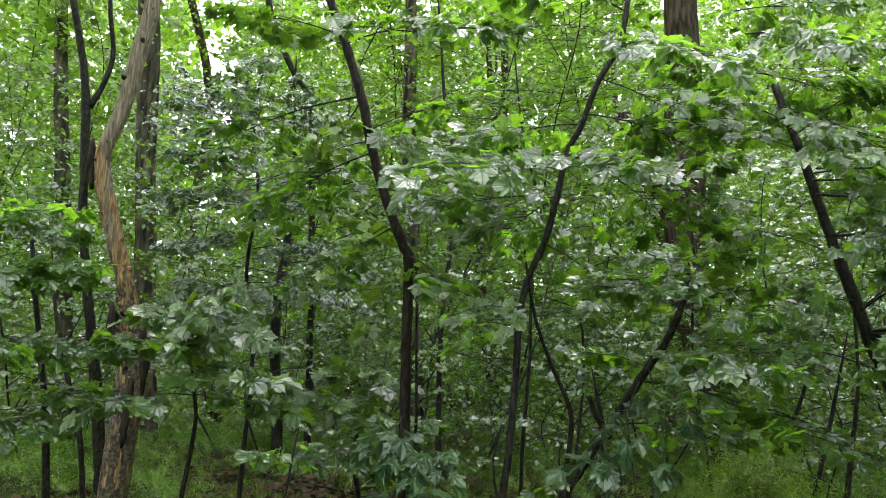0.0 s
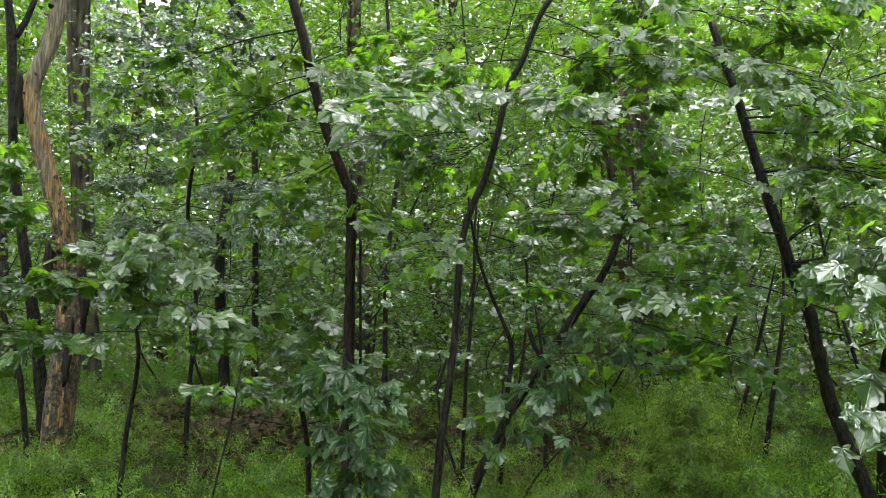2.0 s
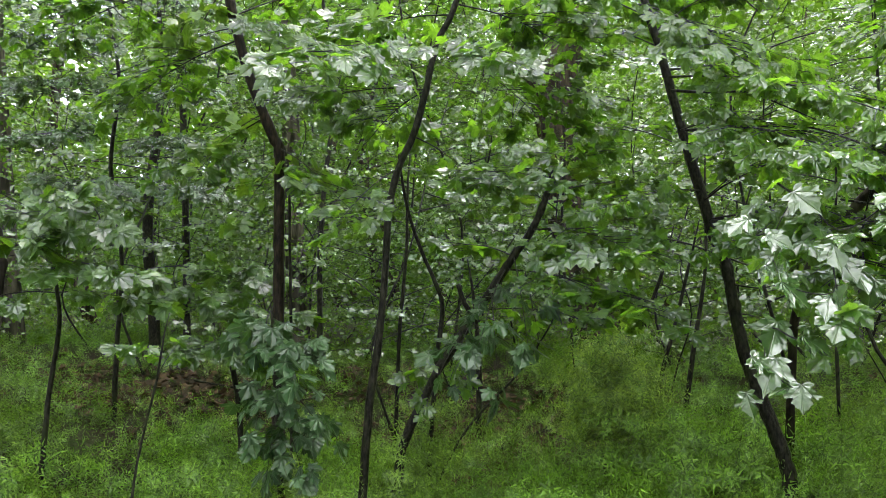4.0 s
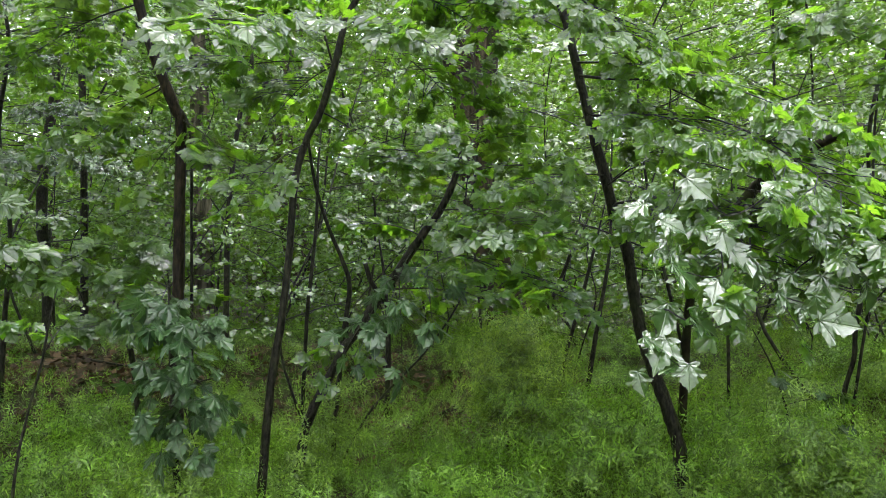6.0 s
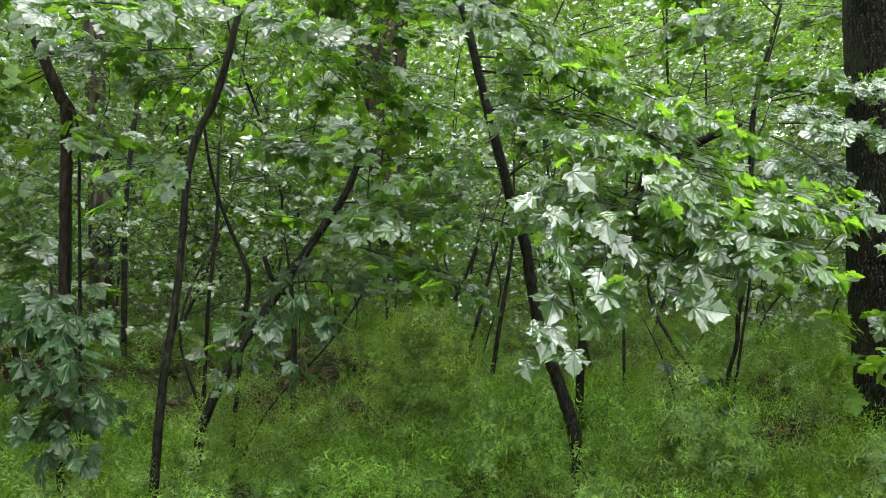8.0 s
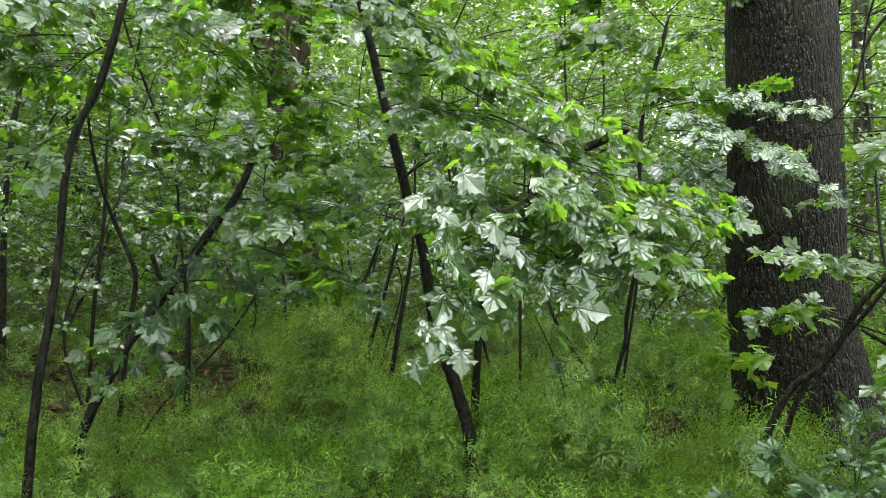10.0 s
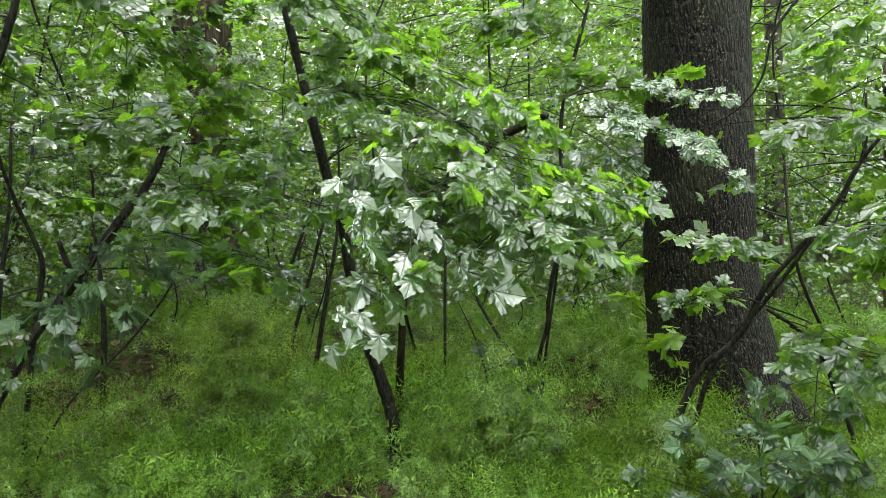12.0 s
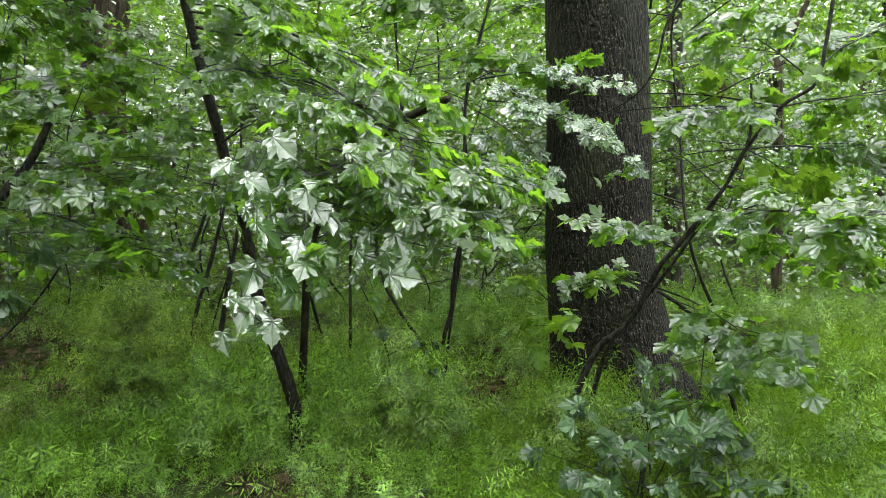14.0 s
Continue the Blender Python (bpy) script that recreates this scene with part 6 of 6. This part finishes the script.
pole("far_tree", STEM_FARB2, "crooked far trunk with spreading top", BARK_FAR, (), 34)
pole("far_tree", STEM_FARL1, "grey-brown trunk among light foliage", BARK_GREY, (), 35, crown=13.0)
pole("far_tree", STEM_FARL2, "furrowed trunk standing behind the dead tree", BARK_GREY, (), 36, crown=12.5)
pole("far_tree", STEM_FARL3, "thin bent trunk under light foliage", BARK, (), 37, crown=9.5)

# ---- woodland fill ----


def sapling_proto(seed, height, branches, leaves, size, level, radius):
    rng = np.random.default_rng(seed)
    bend = rng.normal(0, 0.3, 2) * height ** 0.8
    kink = rng.normal(0, 0.085, (6, 2)) * height ** 0.6
    z = np.linspace(-0.15, height, 6)
    pts = [(bend[0] * (q / height) ** 2 + kink[i][0], bend[1] * (q / height) ** 2 + kink[i][1], q, radius * (1.05 - 0.8 * max(q, 0) / height)) for i, q in enumerate(z)]
    sprays = []
    for b in range(branches):
        zz = height * (0.16 + 0.84 * (b + rng.random()) / branches)
        length = rng.uniform(0.5, 1.2) * (0.5 + 0.22 * height) * (1.1 - 0.6 * zz / height)
        p0, p1 = reach(pts, zz, b * 137.5 + rng.uniform(-30, 30), length, rng.uniform(0.0, 0.35) * length)
        sprays.append((p0, p1, length * 0.5, leaves, size * rng.uniform(0.9, 1.1), 0.4))
    return pts, sprays


def proto_tree(name, label, category, seed, height, branches, leaves, size, level, radius, leaf, bark, group):
    pts, sprays = sapling_proto(seed, height, branches, leaves, size, level, radius)
    rng = np.random.default_rng(seed)
    root = thing(name, (0, 0, 0), label, category, group)
    part("trunk", mesh_of("trunk", *tube(pts, 8, 0.05, 5, seed), bark, True), root)
    wood, sets = [], []
    for p0, p1, w, n, s, d in sprays:
        tubes, fr = spray(rng, p0, p1, w, n, s, cheap=True, droop=d, lean=0.35, light_side=(0.0, -1.0))
        wood += tubes if level < 4 else tubes[:1]
        sets.append(fr)
    tagged(part("branch_frame", mesh_of("branch_frame", *joined(wood), bark, True), root), kind="stuff")
    part("crown", leaves_mesh("crown", sets, level, leaf), root)
    return root


def plant(protos, places, rng, lo=0.85, hi=1.2):
    """Stands copies of the prototypes at the places; the first ones are the prototypes themselves."""
    for i, (x, y) in enumerate(places):
        s = rng.uniform(lo, hi)
        m = pose(x, y, float(ground_z(x, y)), 0, 0, -math.degrees(math.atan2(x, y)) + rng.uniform(-55, 55))
        if i < len(protos):
            ob = protos[i]
            ob.scale = (s, s, s)
            ob.matrix_basis = m @ Matrix.Diagonal((s, s, s, 1))
        else:
            copy_thing(protos[i % len(protos)], m)


def spread(rng, count, r0, r1, a0, a1, gap, keep_out=()):
    """Places at least gap apart in a sector round the path."""
    got = []
    for _ in range(count * 40):
        r, a = math.sqrt(rng.uniform(r0 * r0, r1 * r1)), radians(rng.uniform(a0, a1))
        x, y = r * math.sin(a), r * math.cos(a)
        if all((x - p) ** 2 + (y - q) ** 2 > gap * gap for p, q in got) and all((x - p) ** 2 + (y - q) ** 2 > d * d for p, q, d in keep_out):
            got.append((x, y))
            if len(got) == count:
                break
    return got


rf = np.random.default_rng(400)
SAPLINGS = [proto_tree("maple_sapling", "thin maple sapling with layered green leaves", "sapling", 200 + k, 2.4 + 0.5 * k, 17 + k, 64, 0.068, 3, 0.009 + 0.0012 * k, LEAF_BACK, BARK, "saplings in the undergrowth") for k in range(6)]
plant(SAPLINGS, spread(rf, 44, 6.4, 12.0, -40, 66, 0.75, ((1.7, 6.6, 1.0), (4.6, 3.5, 1.8), (1.6, 7.6, 0.7))), rf)
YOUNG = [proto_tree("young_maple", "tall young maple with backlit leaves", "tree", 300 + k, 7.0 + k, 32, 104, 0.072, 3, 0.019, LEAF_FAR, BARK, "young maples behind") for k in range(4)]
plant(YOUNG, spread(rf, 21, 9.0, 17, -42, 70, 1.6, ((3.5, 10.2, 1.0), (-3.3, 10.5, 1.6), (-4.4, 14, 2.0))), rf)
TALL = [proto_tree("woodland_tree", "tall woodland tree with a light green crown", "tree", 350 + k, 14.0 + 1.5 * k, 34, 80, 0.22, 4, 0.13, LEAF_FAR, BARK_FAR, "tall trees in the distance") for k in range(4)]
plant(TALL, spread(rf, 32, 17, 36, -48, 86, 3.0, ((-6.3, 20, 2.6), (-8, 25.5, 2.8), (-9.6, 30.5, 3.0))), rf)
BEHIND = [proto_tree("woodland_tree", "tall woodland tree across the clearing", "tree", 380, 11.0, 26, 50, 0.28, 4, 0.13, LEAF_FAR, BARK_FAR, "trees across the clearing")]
plant(BEHIND, spread(rf, 11, 16, 30, 95, 312, 4.0), rf)


def open_sky(pos):
    """The gap in the canopy beyond the dead tree, where the cloudy sky shows."""
    a = np.degrees(np.arctan2(pos[:, 0], pos[:, 1]))
    high = pos[:, 2] / np.hypot(pos[:, 0], pos[:, 1])
    return np.exp(-((a + 18.5) / 2.2) ** 2) * smooth_step((high - 0.26) / 0.1)


def thicket(name, label, seed, clumps, per, r0, r1, a0, a1, low, high, size, wide, mat, level, low_heavy=1.25):
    """Leaves of undergrowth in many small flat tiers, too many to count."""
    rng = np.random.default_rng(seed)
    x, y = polar_points(rng, clumps, r0, r1, a0, a1)
    z = ground_z(x, y) + low + (high - low) * rng.beta(1.1, low_heavy, clumps)
    c = np.repeat(np.stack([x, y, z], 1), per, 0)
    n = len(c)
    off = rng.normal(0, 1, (n, 3)) * [wide, wide, wide * 0.22]
    off[:, 2] -= 0.25 * np.hypot(off[:, 0], off[:, 1])
    pos = c + off
    keep = rng.random(n) > 0.85 * open_sky(pos)
    pos, off, n = pos[keep], off[keep], int(keep.sum())
    fr = leaf_frames(rng, pos, off + 1e-3, size * rng.uniform(0.6, 1.25, n), 0.32, 0.45, 0.35)
    ob = new(name, leaves_mesh(name, [fr], level, mat))
    tagged(ob, label, "undergrowth", kind="stuff")


thicket("undergrowth", "dense leafy undergrowth between the young trees", 501, 2000, 28, 8.8, 15, -44, 72, 0.2, 5.4, 0.07, 0.26, LEAF_BACK, 4)
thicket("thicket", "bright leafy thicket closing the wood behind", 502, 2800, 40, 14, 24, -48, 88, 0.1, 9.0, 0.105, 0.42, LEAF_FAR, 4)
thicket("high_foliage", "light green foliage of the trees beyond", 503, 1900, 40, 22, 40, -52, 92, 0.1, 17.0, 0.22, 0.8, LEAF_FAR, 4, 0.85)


# added above the view on the left to keep sky light off that side
thicket("canopy", "leafy canopy added overhead to shade the left side", 504, 320, 26, 2.5, 11, -90, -22, 5.0, 8.5, 0.14, 0.45, LEAF_FAR, 4)


def crown_wall(name, label, seed, clumps, per, r0, r1, a0, a1, e0, e1, size, wide, mat):
    """Unseen crowns, added between two elevations to block the sky and give leaf reflections contrast."""
    rng = np.random.default_rng(seed)
    x, y = polar_points(rng, clumps, r0, r1, a0, a1)
    z = 1.4 + np.hypot(x, y) * np.tan(np.radians(rng.uniform(e0, e1, clumps)))
    c = np.repeat(np.stack([x, y, z], 1), per, 0)
    off = rng.normal(0, 1, c.shape) * [wide, wide, wide * 0.35]
    fr = leaf_frames(rng, c + off, off + 1e-3, size * rng.uniform(0.6, 1.25, len(c)), 0.35, 0.45, 0.2)
    tagged(new(name, leaves_mesh(name, [fr], 4, mat)), label, "canopy", kind="stuff")


# both stand out of view and only shape the light and the reflections
crown_wall("sky_blocking_crowns", "unseen leafy crowns added overhead to block the sky", 506, 480, 34, 6, 15, -62, 98, 36, 58, 0.19, 0.55, LEAF_FAR)
crown_wall("unseen_crowns_behind", "unseen leafy crowns added behind the camera to darken reflections", 507, 900, 34, 6, 15, 98, 298, 4, 56, 0.22, 0.6, LEAF_FAR)
thicket("upper_foliage", "light leafy boughs between the trunks", 505, 1150, 28, 11, 18, -40, 45, 4.0, 11.5, 0.09, 0.36, LEAF_FAR, 4, 1.0)


def far_woods(name, seed, n, r0, r1, high, lo, hi):
    """The leafy mass beyond the last single trees."""
    rng = np.random.default_rng(seed)
    r = rng.uniform(r0, r1, n)
    a = np.radians(rng.uniform(-62, 102, n))
    x, y = r * np.sin(a), r * np.cos(a)
    pos = np.stack([x, y, ground_z(x, y) + rng.beta(1.0, 1.2, n) * high], 1)
    pos = pos[rng.random(n) > 0.9 * open_sky(pos)]
    n = len(pos)
    b = rng.uniform(0, 6.283, n)
    fr = leaf_frames(rng, pos, np.stack([np.cos(b), np.sin(b), 0 * b], 1), rng.uniform(lo, hi, n), 0.5, 0.5)
    tagged(new(name, leaves_mesh(name, [fr], 4, LEAF_FAR)), "hazy green foliage of the distant wood", "woods", kind="stuff")


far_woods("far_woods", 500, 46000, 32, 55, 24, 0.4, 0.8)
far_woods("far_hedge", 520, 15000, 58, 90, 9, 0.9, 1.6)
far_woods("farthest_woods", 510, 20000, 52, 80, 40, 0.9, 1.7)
